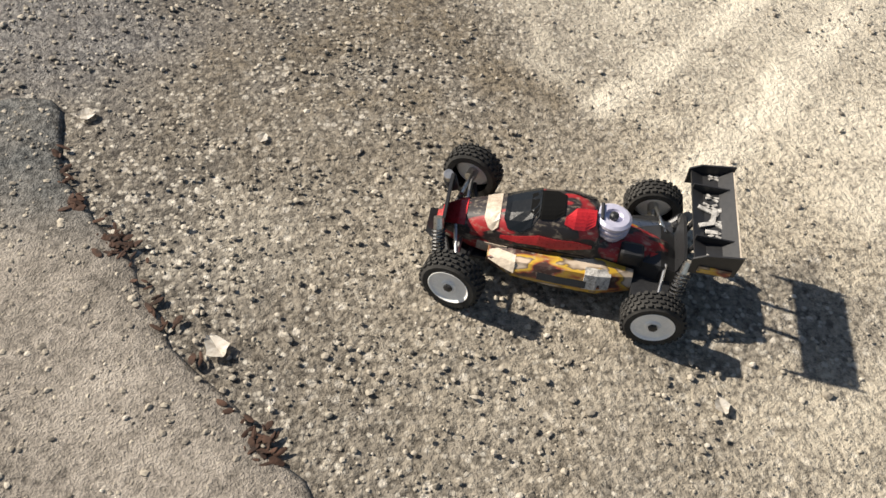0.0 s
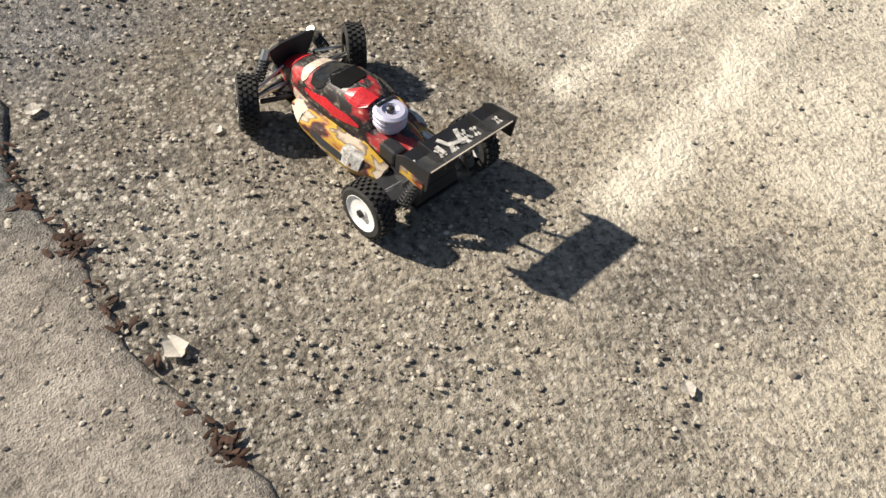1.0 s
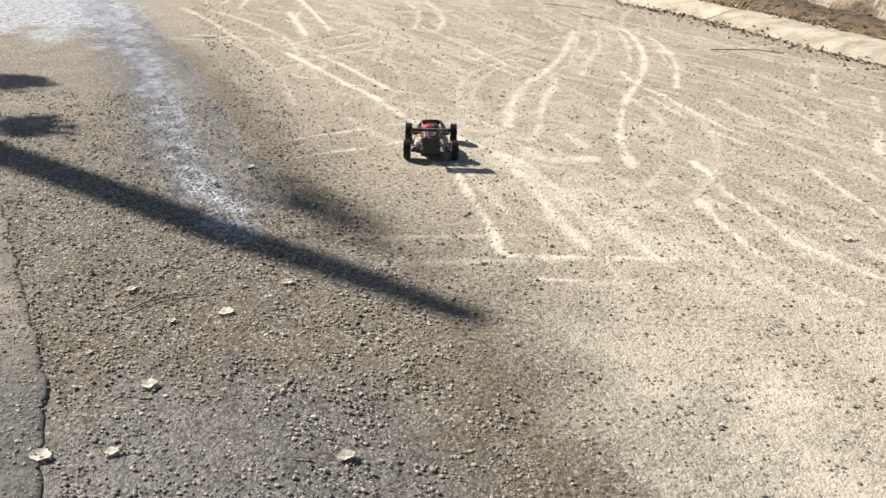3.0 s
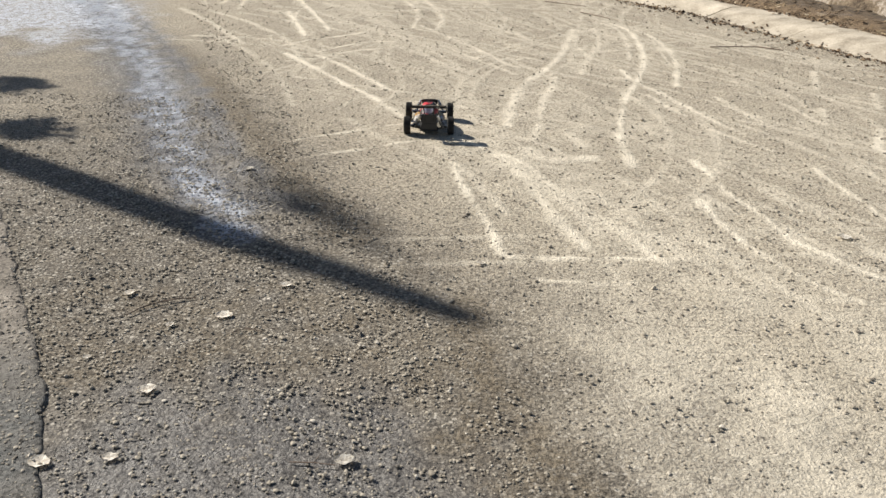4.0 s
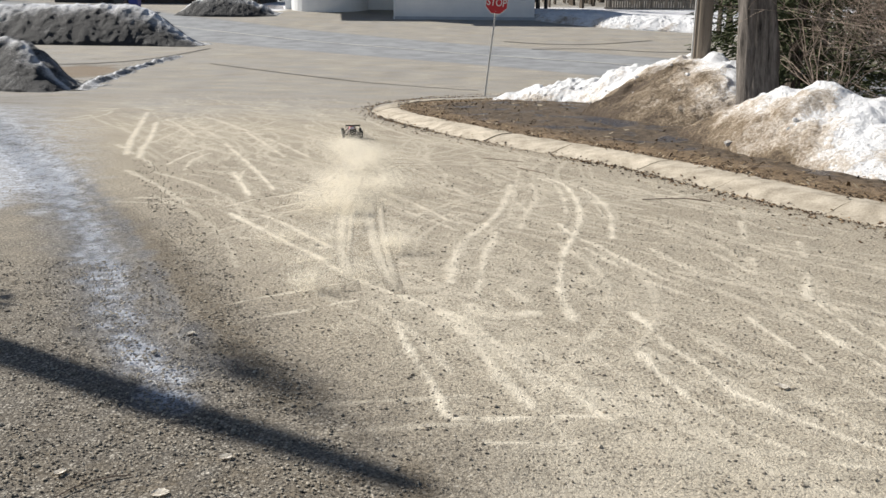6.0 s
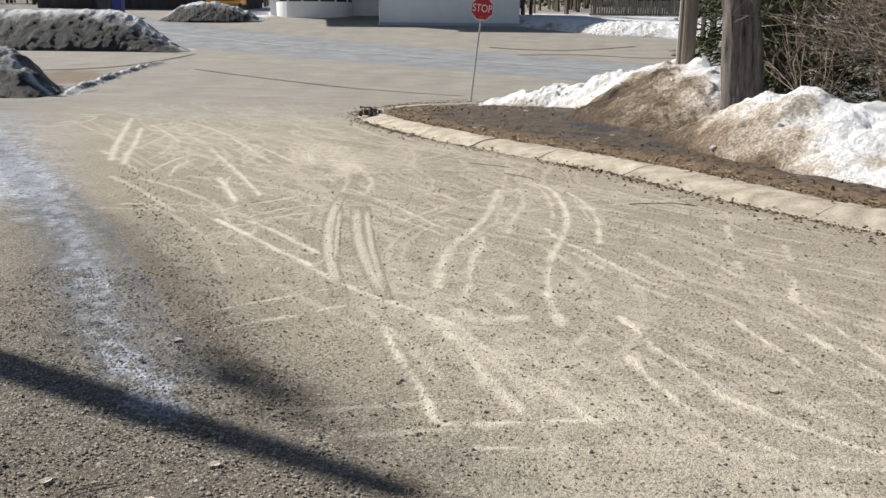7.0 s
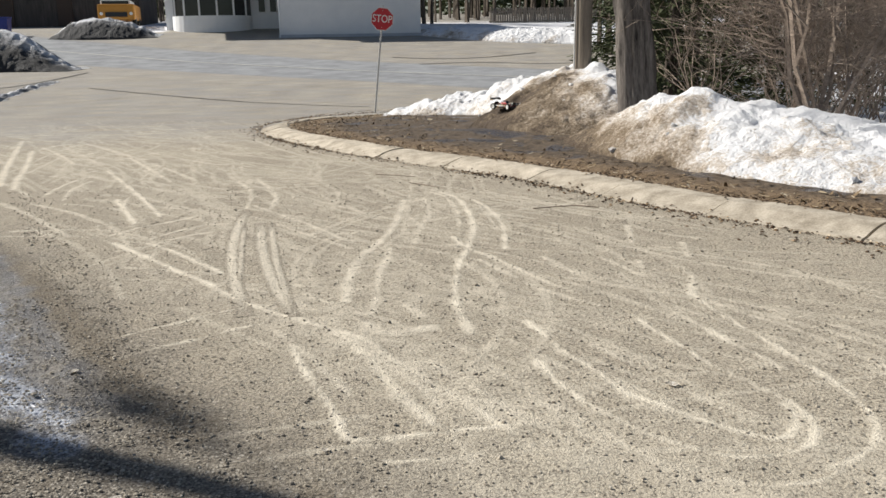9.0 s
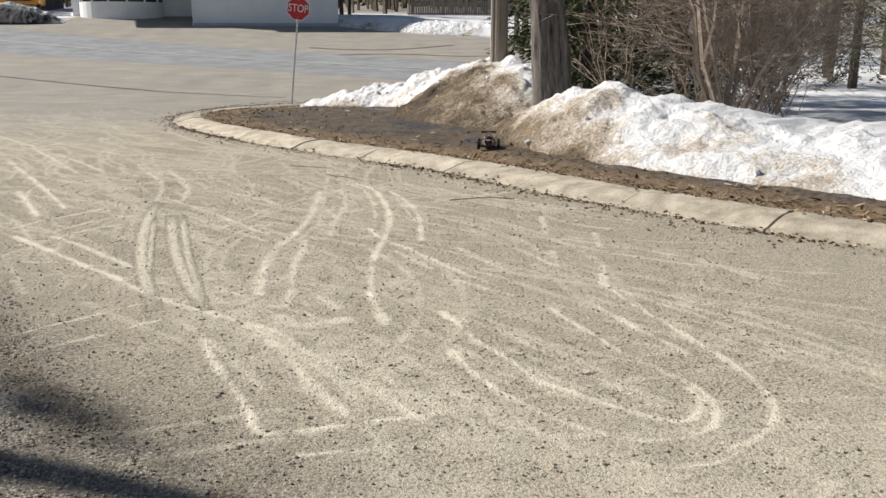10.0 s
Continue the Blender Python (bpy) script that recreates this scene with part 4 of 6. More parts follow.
# ---- sign, pole, trees ----
def stop_sign():
    """Octagonal plate on a thin leaning post."""
    x, y = 0.62, 22.0
    g = height(x, y)
    s = thing("stop_sign", "red octagonal stop sign on a thin leaning steel post", "road sign", pose(x, y, g, 0, 6.2, 0))
    bm = box(bmesh.new(), 0, 0, 1.25, 0.042, 0.03, 2.7, 0.006)
    part("post", bm, GALV, s, "thin grey steel post")

    def octagon(r, depth):
        b = bmesh.new()
        bmesh.ops.create_cone(b, cap_ends=True, segments=8, radius1=r, radius2=r, depth=depth, matrix=pose(0, 0, 0, 90, 0, 0) @ pose(0, 0, 0, 0, 0, 22.5))
        return b
    zc = 2.27
    plate = part("plate", octagon(0.295, 0.006), SIGNWHITE, s, "white edged plate", pose(0, -0.026, zc))
    part("face", octagon(0.275, 0.006), SIGNRED, plate, "red face", pose(0, -0.005, 0))
    cu = bpy.data.curves.new("lettering", "FONT")
    cu.body, cu.size, cu.align_x, cu.align_y, cu.extrude, cu.offset = "STOP", 0.24, "CENTER", "CENTER", 0.002, 0.001
    tmp = bpy.data.objects.new("lettering", cu)
    scene.collection.objects.link(tmp)
    me = bpy.data.meshes.new_from_object(tmp.evaluated_get(bpy.context.evaluated_depsgraph_get()))
    bpy.data.objects.remove(tmp)
    me.materials.clear()
    me.materials.append(SIGNWHITE)
    part("lettering", me, SIGNWHITE, plate, "white lettering", pose(0, -0.011, 0, 90, 0, 0) @ Matrix.Diagonal((0.84, 1.05, 1, 1)))
    for z in (zc - 0.2, zc + 0.2):
        part("bolt", rod(bmesh.new(), (0, -0.04, z), (0, 0.02, z), 0.009), STEEL, s)


def trunk_mesh(r0, r1, tall, seed, seg=40, rings=46, furrow=0.045):
    """A tapered bole with a root flare and deep bark furrows."""
    verts, faces = [], []
    for k in range(rings):
        z = tall * k / (rings - 1)
        flare = 1 + 0.35 * math.exp(-z / 0.35)
        for j in range(seg):
            a = 2 * math.pi * j / seg
            r = (r0 + (r1 - r0) * z / tall) * flare
            r += furrow * noise.fractal((math.cos(a) * 5.0, math.sin(a) * 5.0, z * 0.55 + seed), 0.8, 2.3, 4)
            verts.append((r * math.cos(a), r * math.sin(a), z))
        if k:
            b = (k - 1) * seg
            faces += [(b + j, b + (j + 1) % seg, b + seg + (j + 1) % seg, b + seg + j) for j in range(seg)]
    return verts, faces


def big_trunk():
    x, y = 4.42, 13.1
    t = thing("tree", "large old tree with thick furrowed grey bark behind the snowbank", "tree", pose(x, y, height(x, y) - 0.05, 0, -4.5, 0))
    part("trunk", mesh_of("trunk", *trunk_mesh(0.262, 0.225, 9.0, 2.0, furrow=0.07), OLDBARK, True), OLDBARK, t)
    bm = bmesh.new()
    rnd = random.Random(3)
    for k in range(14):
        a, z = rnd.uniform(0, 6.28), rnd.uniform(6.0, 8.8)
        p = Vector((0, 0, z))
        r = 0.09
        for j in range(5):
            q = p + Vector((math.cos(a), math.sin(a), rnd.uniform(0.1, 0.7))) * rnd.uniform(0.5, 0.9)
            rod(bm, p, q, r, r * 0.7, 6)
            p, r, a = q, r * 0.7, a + rnd.gauss(0, 0.5)
    part("crown", bm, BARK, t, "bare limbs")


def utility_pole():
    x, y = 4.3, 16.0
    p = thing("utility_pole", "round weathered wooden utility pole behind the snowbank", "utility pole", pose(x, y, height(x, y), 0, 0, 0))
    bm = bmesh.new()
    rod(bm, (0, 0, -0.1), (0, 0, 9.5), 0.16, 0.11, 18)
    part("pole", bm, POLEWOOD, p)
    part("guy_guard", rod(bmesh.new(), (-0.19, -0.05, 0), (-0.15, -0.05, 3.2), 0.018, 0.018, 8), GALV, p, "thin grey cable guard")
    part("crossarm", box(bmesh.new(), 0, 0, 8.9, 2.2, 0.1, 0.12, 0.01), POLEWOOD, p)


def needle_crown(tall, low, wide, seed, count=11000):
    """Layered drooping sprays of needles with gaps between the whorls."""
    rnd = random.Random(seed)
    verts, faces = [], []
    branches = []
    z = low
    while z < tall:
        r = wide * (1 - (z - low) / (tall - low)) ** 0.8 + 0.15
        for k in range(6):
            a = rnd.uniform(0, 6.28)
            branches.append((z + rnd.uniform(-0.1, 0.1), a, r * rnd.uniform(0.65, 1.1)))
        z += 0.26
    for k in range(count):
        z, a, r = rnd.choice(branches)
        u = rnd.random() ** 0.6
        c = Vector((math.cos(a) * r * u, math.sin(a) * r * u, z - 0.30 * r * u * u + rnd.gauss(0, 0.05)))
        c += Vector((rnd.gauss(0, 0.09 * (0.4 + u)), rnd.gauss(0, 0.09 * (0.4 + u)), 0))
        d = Vector((math.cos(a) + rnd.gauss(0, 0.6), math.sin(a) + rnd.gauss(0, 0.6), rnd.gauss(-0.25, 0.4))).normalized()
        s = d.cross(Vector((rnd.gauss(0, 1), rnd.gauss(0, 1), rnd.gauss(0, 1)))).normalized() * rnd.uniform(0.012, 0.03)
        e = c + d * rnd.uniform(0.10, 0.22)
        b = len(verts)
        verts += [c - s, c + s, e + s * 0.4, e - s * 0.4]
        faces.append((b, b + 1, b + 2, b + 3))
    return verts, faces


def conifer(x, y, tall, low, wide, seed):
    t = thing("conifer", "dark green spruce with drooping branches", "tree", pose(x, y, height(x, y), 0, 0, seed * 40), "conifers behind the snowbank")
    part("trunk", rod(bmesh.new(), (0, 0, -0.1), (0, 0, tall), 0.14, 0.02, 10), BARK, t)
    part("crown", mesh_of("crown", *needle_crown(tall, low, wide, seed), NEEDLE), NEEDLE, t)


def twigs(rnd, verts, faces, p, d, length, r, level, up=0.15, spread=0.6):
    """A bending tapered branch that forks."""
    for k in range(3):
        q = p + d * length / 3
        r = max(r, 0.0032)
        s = d.cross(Vector((0.3, 0.5, 0.81))).normalized()
        t = d.cross(s).normalized()
        b = len(verts)
        for c, rr in ((p, r), (q, r * 0.75)):
            for a in (0, 2.094, 4.189):
                verts.append(c + s * rr * math.cos(a) + t * rr * math.sin(a))
        faces += [(b, b + 1, b + 4, b + 3), (b + 1, b + 2, b + 5, b + 4), (b + 2, b, b + 3, b + 5)]
        p, r = q, r * 0.8
        d = (d + Vector((rnd.gauss(0, 0.22), rnd.gauss(0, 0.22), rnd.gauss(up * 0.3, 0.18)))).normalized()
        if level and rnd.random() < 0.95:
            e = (d + Vector((rnd.gauss(0, spread), rnd.gauss(0, spread), rnd.gauss(up, 0.3)))).normalized()
            twigs(rnd, verts, faces, p, e, length * rnd.uniform(0.5, 0.8), r * 0.7, level - 1, up, spread)


def shrub(x, y, tall, stems, seed, level=3, thick=0.012, label="bare brown shrub with tangled thin branches, standing in snow", lean=0.45):
    t = thing("shrub", label, "shrub", pose(x, y, height(x, y) + 0.02), "shrubs behind the snowbank")
    rnd = random.Random(seed)
    for k in range(stems):
        verts, faces = [], []
        a = rnd.uniform(0, 6.28)
        d = Vector((math.cos(a) * lean, math.sin(a) * lean, 1)).normalized()
        twigs(rnd, verts, faces, Vector((rnd.gauss(0, 0.12), rnd.gauss(0, 0.12), 0)), d, tall * rnd.uniform(0.6, 1.0), thick * rnd.uniform(0.7, 1.3), level, 0.10, 0.85)
        part("stem", mesh_of("stem", verts, faces, BRUSH), BRUSH, t)


stop_sign()
big_trunk()
utility_pole()

bank("snow_strip", "thin strip of gritty melting snow along the yard edge", [(-9.7, 22.4, -0.02), (-10.1, 24.0, 0.04), (-10.35, 27.0, 0.2), (-10.4, 31.0, 0.44), (-10.35, 33.0, 0.5)],
     (0.35, 0.3, 0.25), (0.35, 0.3, 0.25), 61, (0.9, 1.0, 1.1), rough=0.04, snow=GREYSNOW)


# ---- white house and the far side of the road ----
def house():
    g = 2.05
    h = thing("house", "white house with a rounded bay window, facing the road", "house")
    # main block in front, wing with the bay set back
    def wall(x0, x1, y0, y1, z0, z1, label=""):
        b = bmesh.new()
        box(b, (x0 + x1) / 2, (y0 + y1) / 2, (z0 + z1) / 2, x1 - x0, y1 - y0, z1 - z0, 0.01)
        return part("wall", b, SIDING, h, label)
    wall(-3.9, 4.2, 52.0, 52.25, g - 0.6, 5.8, "shaded white front wall")
    wall(3.95, 4.2, 52.25, 61, g - 0.6, 5.8)
    wall(-3.9, -3.65, 52.25, 61, g - 0.6, 5.8)
    wall(-11.2, -3.9, 57.2, 57.45, g - 0.3, 5.8)
    wall(-11.2, -10.95, 57.45, 61, g - 0.3, 5.8)
    wall(-11.2, 4.2, 61, 61.25, g - 0.3, 5.8)
    part("downpipe", rod(bmesh.new(), (-3.86, 51.93, g - 0.2), (-3.86, 51.93, 5.7), 0.05), SIDING, h)
    for z in np.arange(2.35, 5.7, 0.2):
        part("siding_board", box(bmesh.new(), 0.15, 51.985, z, 8.05, 0.03, 0.198, 0.002), SIDING, h)
    part("foundation", box(bmesh.new(), 0.15, 51.95, 1.95, 8.2, 0.12, 0.5, 0.01), surface("painted_block", (0.4, 0.42, 0.46), (0.55, 0.57, 0.6), 2), h, "pale painted foundation")
    roof = bmesh.new()
    v = [roof.verts.new(p) for p in ((-4.4, 51.4, 5.8), (4.7, 51.4, 5.8), (4.7, 56.6, 8.0), (-4.4, 56.6, 8.0), (-4.4, 61.8, 5.8), (4.7, 61.8, 5.8))]
    for f in ((0, 1, 2, 3), (3, 2, 5, 4), (0, 3, 4), (1, 5, 2)):
        roof.faces.new([v[i] for i in f])
    part("roof", roof, ROOF, h)
    roof = bmesh.new()
    box(roof, -7.6, 57.5, 5.9, 8.0, 8.4, 0.25, 0.03)
    part("roof", roof, ROOF, h)
    # the bay: a five-sided front with tall panes over a white skirt
    bay = part("bay_window", lathe_arc(-8.35, 57.2, 2.42, 1.75, 1.9, 3.45), SIDING, h, "rounded white bay")
    part("bay_roof", lathe_arc(-8.35, 57.2, 2.55, 1.88, 5.15, 5.8), SIDING, h)
    n = 7
    for k in range(n):
        a0, a1 = math.pi * (1 + k / n), math.pi * (1 + (k + 1) / n)
        p0 = Vector((-8.35 + 2.36 * math.cos(a0), 57.2 + 1.69 * math.sin(a0), 0))
        p1 = Vector((-8.35 + 2.36 * math.cos(a1), 57.2 + 1.69 * math.sin(a1), 0))
        mid, d = (p0 + p1) / 2, p1 - p0
        turn = Matrix.Rotation(math.atan2(d.y, d.x), 4, "Z")
        part("pane", box(bmesh.new(), mid.x, mid.y, 4.3, d.length - 0.1, 0.03, 1.72, 0, turn), GLASS, bay)
        part("mullion", box(bmesh.new(), p0.x, p0.y, 4.3, 0.11, 0.11, 1.75, 0.008), SIDING, bay)
    for x in (-5.3, -4.6):
        w = part("window", box(bmesh.new(), x, 57.14, 4.25, 0.5, 0.09, 1.3, 0.01), SIDING, h, "small white framed window")
        part("pane", box(bmesh.new(), x, 57.1, 4.25, 0.38, 0.05, 1.16), GLASS, w)
    part("vent", box(bmesh.new(), 0.6, 51.93, 4.6, 0.18, 0.06, 0.24, 0.01), GALV, h, "small grey wall vent")


def lathe_arc(x, y, rx, ry, z0, z1, n=18):
    b = bmesh.new()
    lo, hi = [], []
    for k in range(n + 1):
        a = math.pi * (1 + k / n)
        lo.append(b.verts.new((x + rx * math.cos(a), y + ry * math.sin(a), z0)))
        hi.append(b.verts.new((x + rx * math.cos(a), y + ry * math.sin(a), z1)))
    for k in range(n):
        b.faces.new((lo[k], lo[k + 1], hi[k + 1], hi[k]))
    b.faces.new((lo[n], lo[0], hi[0], hi[n]))
    b.faces.new(lo)
    b.faces.new(hi)
    return b


house()


def picket_fence():
    """Low weathered fence at the edge of the woods."""
    f = thing("fence", "low weathered grey picket fence at the edge of the woods", "fence")
    g = height(14, 60)
    slat = mesh_of("slat", *block(0.11, 0.03, 1.15), POLEWOOD)
    for k in range(58):
        part("slat", slat, None, f, "", pose(9.6 + 0.16 * k, 60.0, g + 0.42 + 0.02 * math.sin(k * 2.1), 0, 1.5 * math.sin(k * 1.3), 0))
    for z in (0.1, 0.75):
        part("rail", box(bmesh.new(), 14.2, 60.04, g + z, 9.5, 0.04, 0.09, 0.005), POLEWOOD, f)
    for k in range(5):
        part("post", box(bmesh.new(), 9.6 + 2.3 * k, 60.1, g + 0.4, 0.1, 0.1, 1.4, 0.01), POLEWOOD, f)


def block(sx, sy, sz):
    v = [(a * sx / 2, b * sy / 2, c * sz / 2) for a in (-1, 1) for b in (-1, 1) for c in (-1, 1)]
    return v, [(0, 1, 3, 2), (4, 6, 7, 5), (0, 4, 5, 1), (2, 3, 7, 6), (0, 2, 6, 4), (1, 5, 7, 3)]


picket_fence()


def yellow_truck():
    x, y = -14.6, 60.0
    g = height(x, y)
    t = thing("truck", "orange-yellow parked truck behind the snow heap", "truck", pose(x, y, g, 0, 0, 8))
    paint = plain("orange_yellow_paint", (0.5, 0.23, 0.03), 0.4)
    part("body", box(bmesh.new(), 0, 0, 0.95, 2.2, 4.4, 0.95, 0.12), paint, t)
    part("roof", box(bmesh.new(), -0.1, 0.2, 1.56, 1.8, 3.0, 0.3, 0.1), SIGNWHITE, t, "white roof")
    part("windscreen", box(bmesh.new(), -0.1, -1.32, 1.55, 1.6, 0.06, 0.24, 0.02), GLASS, t)
    part("grille", box(bmesh.new(), 0, -2.22, 0.8, 1.3, 0.08, 0.28, 0.02), BLACK, t)
    for sx in (-1, 1):
        part("headlight", rod(bmesh.new(), (sx * 0.88, -2.26, 0.85), (sx * 0.88, -2.15, 0.85), 0.1, 0.1, 14), SIGNWHITE, t)
        for wy in (-1.4, 1.4):
            part("wheel", lathe([(0.3, -0.13), (0.48, -0.12), (0.5, 0), (0.48, 0.12), (0.3, 0.13)], 20), RUBBER, t, at=pose(sx * 0.98, wy, 0.42) @ Matrix.Diagonal((0.84, 0.84, 0.84, 1)))


yellow_truck()


def wheelie_bin(x, y, colour, label):
    b = thing("wheelie_bin", label, "refuse bin", pose(x, y, height(x, y)), "bins by the far drive")
    bm = bmesh.new()
    lo = [bm.verts.new(p) for p in ((-0.24, -0.27, 0.08), (0.24, -0.27, 0.08), (0.24, 0.27, 0.08), (-0.24, 0.27, 0.08))]
    hi = [bm.verts.new(p) for p in ((-0.3, -0.35, 1.0), (0.3, -0.35, 1.0), (0.3, 0.35, 1.0), (-0.3, 0.35, 1.0))]
    for k in range(4):
        bm.faces.new((lo[k], lo[(k + 1) % 4], hi[(k + 1) % 4], hi[k]))
    bm.faces.new(lo)
    bm.faces.new(hi)
    m = plain(label.split()[0] + "_bin_plastic", colour, 0.5)
    part("body", bm, m, b)
    part("lid", box(bmesh.new(), 0, 0, 1.05, 0.66, 0.76, 0.07, 0.02), m, b)
    for s in (-1, 1):
        part("wheel", rod(bmesh.new(), (s * 0.3, 0.25, 0.1), (s * 0.24, 0.25, 0.1), 0.1, 0.1, 12), RUBBER, b)


wheelie_bin(-20.9, 55, (0.03, 0.035, 0.04), "black plastic refuse bin standing by the drive")
wheelie_bin(-20.0, 55, (0.02, 0.035, 0.22), "blue plastic refuse bin standing by the drive")


def outbuilding():
    g = height(-24, 66)
    b = thing("shed", "dark brown shed in the shade beyond the road", "shed")
    m = surface("dark_boards", (0.035, 0.031, 0.029), (0.12, 0.105, 0.095), 2.5, 0.9, stretch=(3, 1, 0.3))
    part("wall", box(bmesh.new(), -22, 68, g + 1.6, 15, 6, 4.0, 0.02), m, b)
    part("roof", box(bmesh.new(), -22, 68, g + 3.75, 16, 7, 0.25, 0.04), ROOF, b)
    for x in (-26, -23.4, -19.5):
        d = part("door", box(bmesh.new(), x, 64.97, g + 1.1, 1.0, 0.08, 2.1, 0.01), plain("brown_door_paint", (0.05, 0.03, 0.02), 0.6), b)
        part("frame", box(bmesh.new(), x, 64.99, g + 2.22, 1.2, 0.08, 0.1, 0.01), SIDING, d)


outbuilding()

# conifers and brush behind the right-hand snowbank
for k, (x, y, tall, low, wide) in enumerate(((6.2, 16.6, 9, 0.5, 1.5), (7.6, 19.0, 10, 0.6, 1.9), (9.6, 18.0, 9, 0.4, 1.7), (8.6, 24.0, 11, 0.6, 2.2),
                                             (17.5, 24.0, 12, 0.5, 2.5), (11.0, 28.0, 12, 0.5, 2.4))):
    conifer(x, y, tall, low, wide, k + 1)
for k, (x, y, tall, stems, level, thick) in enumerate(((5.45, 13.3, 1.9, 7, 3, 0.011), (6.65, 11.7, 3.4, 5, 4, 0.042), (7.1, 12.6, 2.3, 8, 4, 0.011), (6.9, 11.9, 1.3, 7, 4, 0.008), (7.6, 12.7, 2.4, 8, 4, 0.011),
                                                       (8.2, 13.7, 2.6, 9, 4, 0.011), (7.5, 14.3, 2.8, 9, 4, 0.012), (8.0, 14.8, 3.0, 8, 4, 0.013), (9.4, 15.2, 3.0, 8, 4, 0.013), (6.75, 12.9, 1.5, 7, 4, 0.008),
                                                       (7.9, 12.6, 1.5, 8, 4, 0.008), (8.2, 9.6, 0.7, 7, 3, 0.006), (11.4, 18.2, 3.0, 8, 3, 0.014), (8.9, 14.2, 2.4, 8, 4, 0.010))):
    shrub(x, y, tall, stems + 2, 100 + k, level, thick)


def far_wood(name, label, spots, seed):
    """Bare grey wood: many trunks with branches, in one mesh."""
    rnd = random.Random(seed)
    verts, faces = [], []
    for x, y in spots:
        z = height(x, y)
        twigs(rnd, verts, faces, Vector((x, y, z - 0.2)), Vector((rnd.gauss(0, 0.03), rnd.gauss(0, 0.03), 1)), rnd.uniform(7, 11), rnd.uniform(0.08, 0.2), 2, 0.5, 0.7)
    tagged(new(name, mesh_of(name, verts, faces, BARK)), label, "woods", kind="stuff")


rw = random.Random(77)
for k, (x, y, tall, low, wide) in enumerate(((10.2, 20.6, 9, 0.2, 2.0), (6.9, 21.0, 9, 0.3, 1.6))):
    conifer(x, y, tall, low, wide, k + 21)
far_wood("far_woods", "bare grey woods beyond the road", [(rw.uniform(3, 40), rw.uniform(60, 82)) for _ in range(150)] + [(rw.uniform(-50, -12), rw.uniform(72, 90)) for _ in range(90)]
         + [(rw.uniform(12, 34), rw.uniform(26, 50)) for _ in range(70)], 5)


def woods_floor():
    """Dark conifer wall far behind, closing the view."""
    verts, faces = [], []
    rnd = random.Random(9)
    for k in range(70):
        a = rnd.uniform(-1.0, 1.0)
        r = rnd.uniform(92, 125)
        x, y = r * math.sin(a), r * math.cos(a)
        v, f = needle_crown(rnd.uniform(12, 18), 0.5, rnd.uniform(2.4, 3.6), 500 + k, 500)
        b = len(verts)
        z = height(x, y)
        verts += [Vector((p.x, p.y, p.z)) * 1.0 + Vector((x, y, z)) for p in v]
        faces += [tuple(b + i for i in q) for q in f]
    # widen the far needles into sprays
    out = []
    for q in faces:
        a, b, c, d = (verts[i] for i in q)
        m = (a + b + c + d) / 4
        out += [m + (p - m) * 7 for p in (a, b, c, d)]
    tagged(new("far_conifers", mesh_of("far_conifers", out, [(4 * i, 4 * i + 1, 4 * i + 2, 4 * i + 3) for i in range(len(faces))], NEEDLE)), "dark conifer woods far beyond the houses", "woods", kind="stuff")


woods_floor()


def ribbon(name, label, category, pts, width, material, lift=0.012):
    """A flat strip laid over the road's surface, ragged at its edges."""
    c = spline(pts, 60)
    rnd = random.Random(len(label))
    t = np.gradient(c, axis=0)
    t /= np.linalg.norm(t, axis=1)[:, None]
    verts, faces = [], []
    for k, (x, y) in enumerate(c):
        for s in (-1, 1):
            w = s * width / 2 * rnd.uniform(0.7, 1.2)
            px, py = x - t[k][1] * w, y + t[k][0] * w
            verts.append((px, py, height(px, py) + lift))
        if k:
            a = 2 * k - 2
            faces.append((a, a + 1, a + 3, a + 2))
    tagged(new(name, mesh_of(name, verts, faces, material)), label, category, kind="structure")


LINE = surface("worn_road_paint", (0.36, 0.35, 0.32), (0.62, 0.61, 0.57), 5, 0.8)
SEAM = surface("tar_seam", (0.05, 0.045, 0.04), (0.13, 0.115, 0.10), 6, 0.8)
ribbon("road_marking", "worn white edge line on the road", "road marking", [(-22, 53.2), (-14, 46.7), (-7, 41.0), (0, 35.4), (5, 31.7), (12, 26.8)], 0.16, LINE)
ribbon("tar_seam", "dark tar seam across the yard entrance", "road seam", [(-8.5, 30.0), (-6.4, 28.2), (-3.6, 26.0), (-1.0, 24.2), (0.5, 23.4)], 0.07, SEAM)
ribbon("tar_seam", "dark tar seam on the road", "road seam", [(2.0, 41.5), (4.0, 40.4), (6.0, 40.6), (9.0, 42.5)], 0.22, SEAM)
ribbon("tar_seam", "dark tar seam on the road", "road seam", [(3.0, 37.6), (5.5, 38.0), (8.0, 36.8), (10.5, 36.8)], 0.18, SEAM)
# this strip is no seam: it stands in for the left kerb's line
ribbon("tar_seam", "dark tar seam on the road", "road seam", [(-24, 24.5), (-16, 28.5), (-11.6, 30.4), (-10.3, 36.5)], 0.16, SEAM)


# ---- the buggy ----
WB, TRACKW, WR = 0.325, 0.252, 0.0510


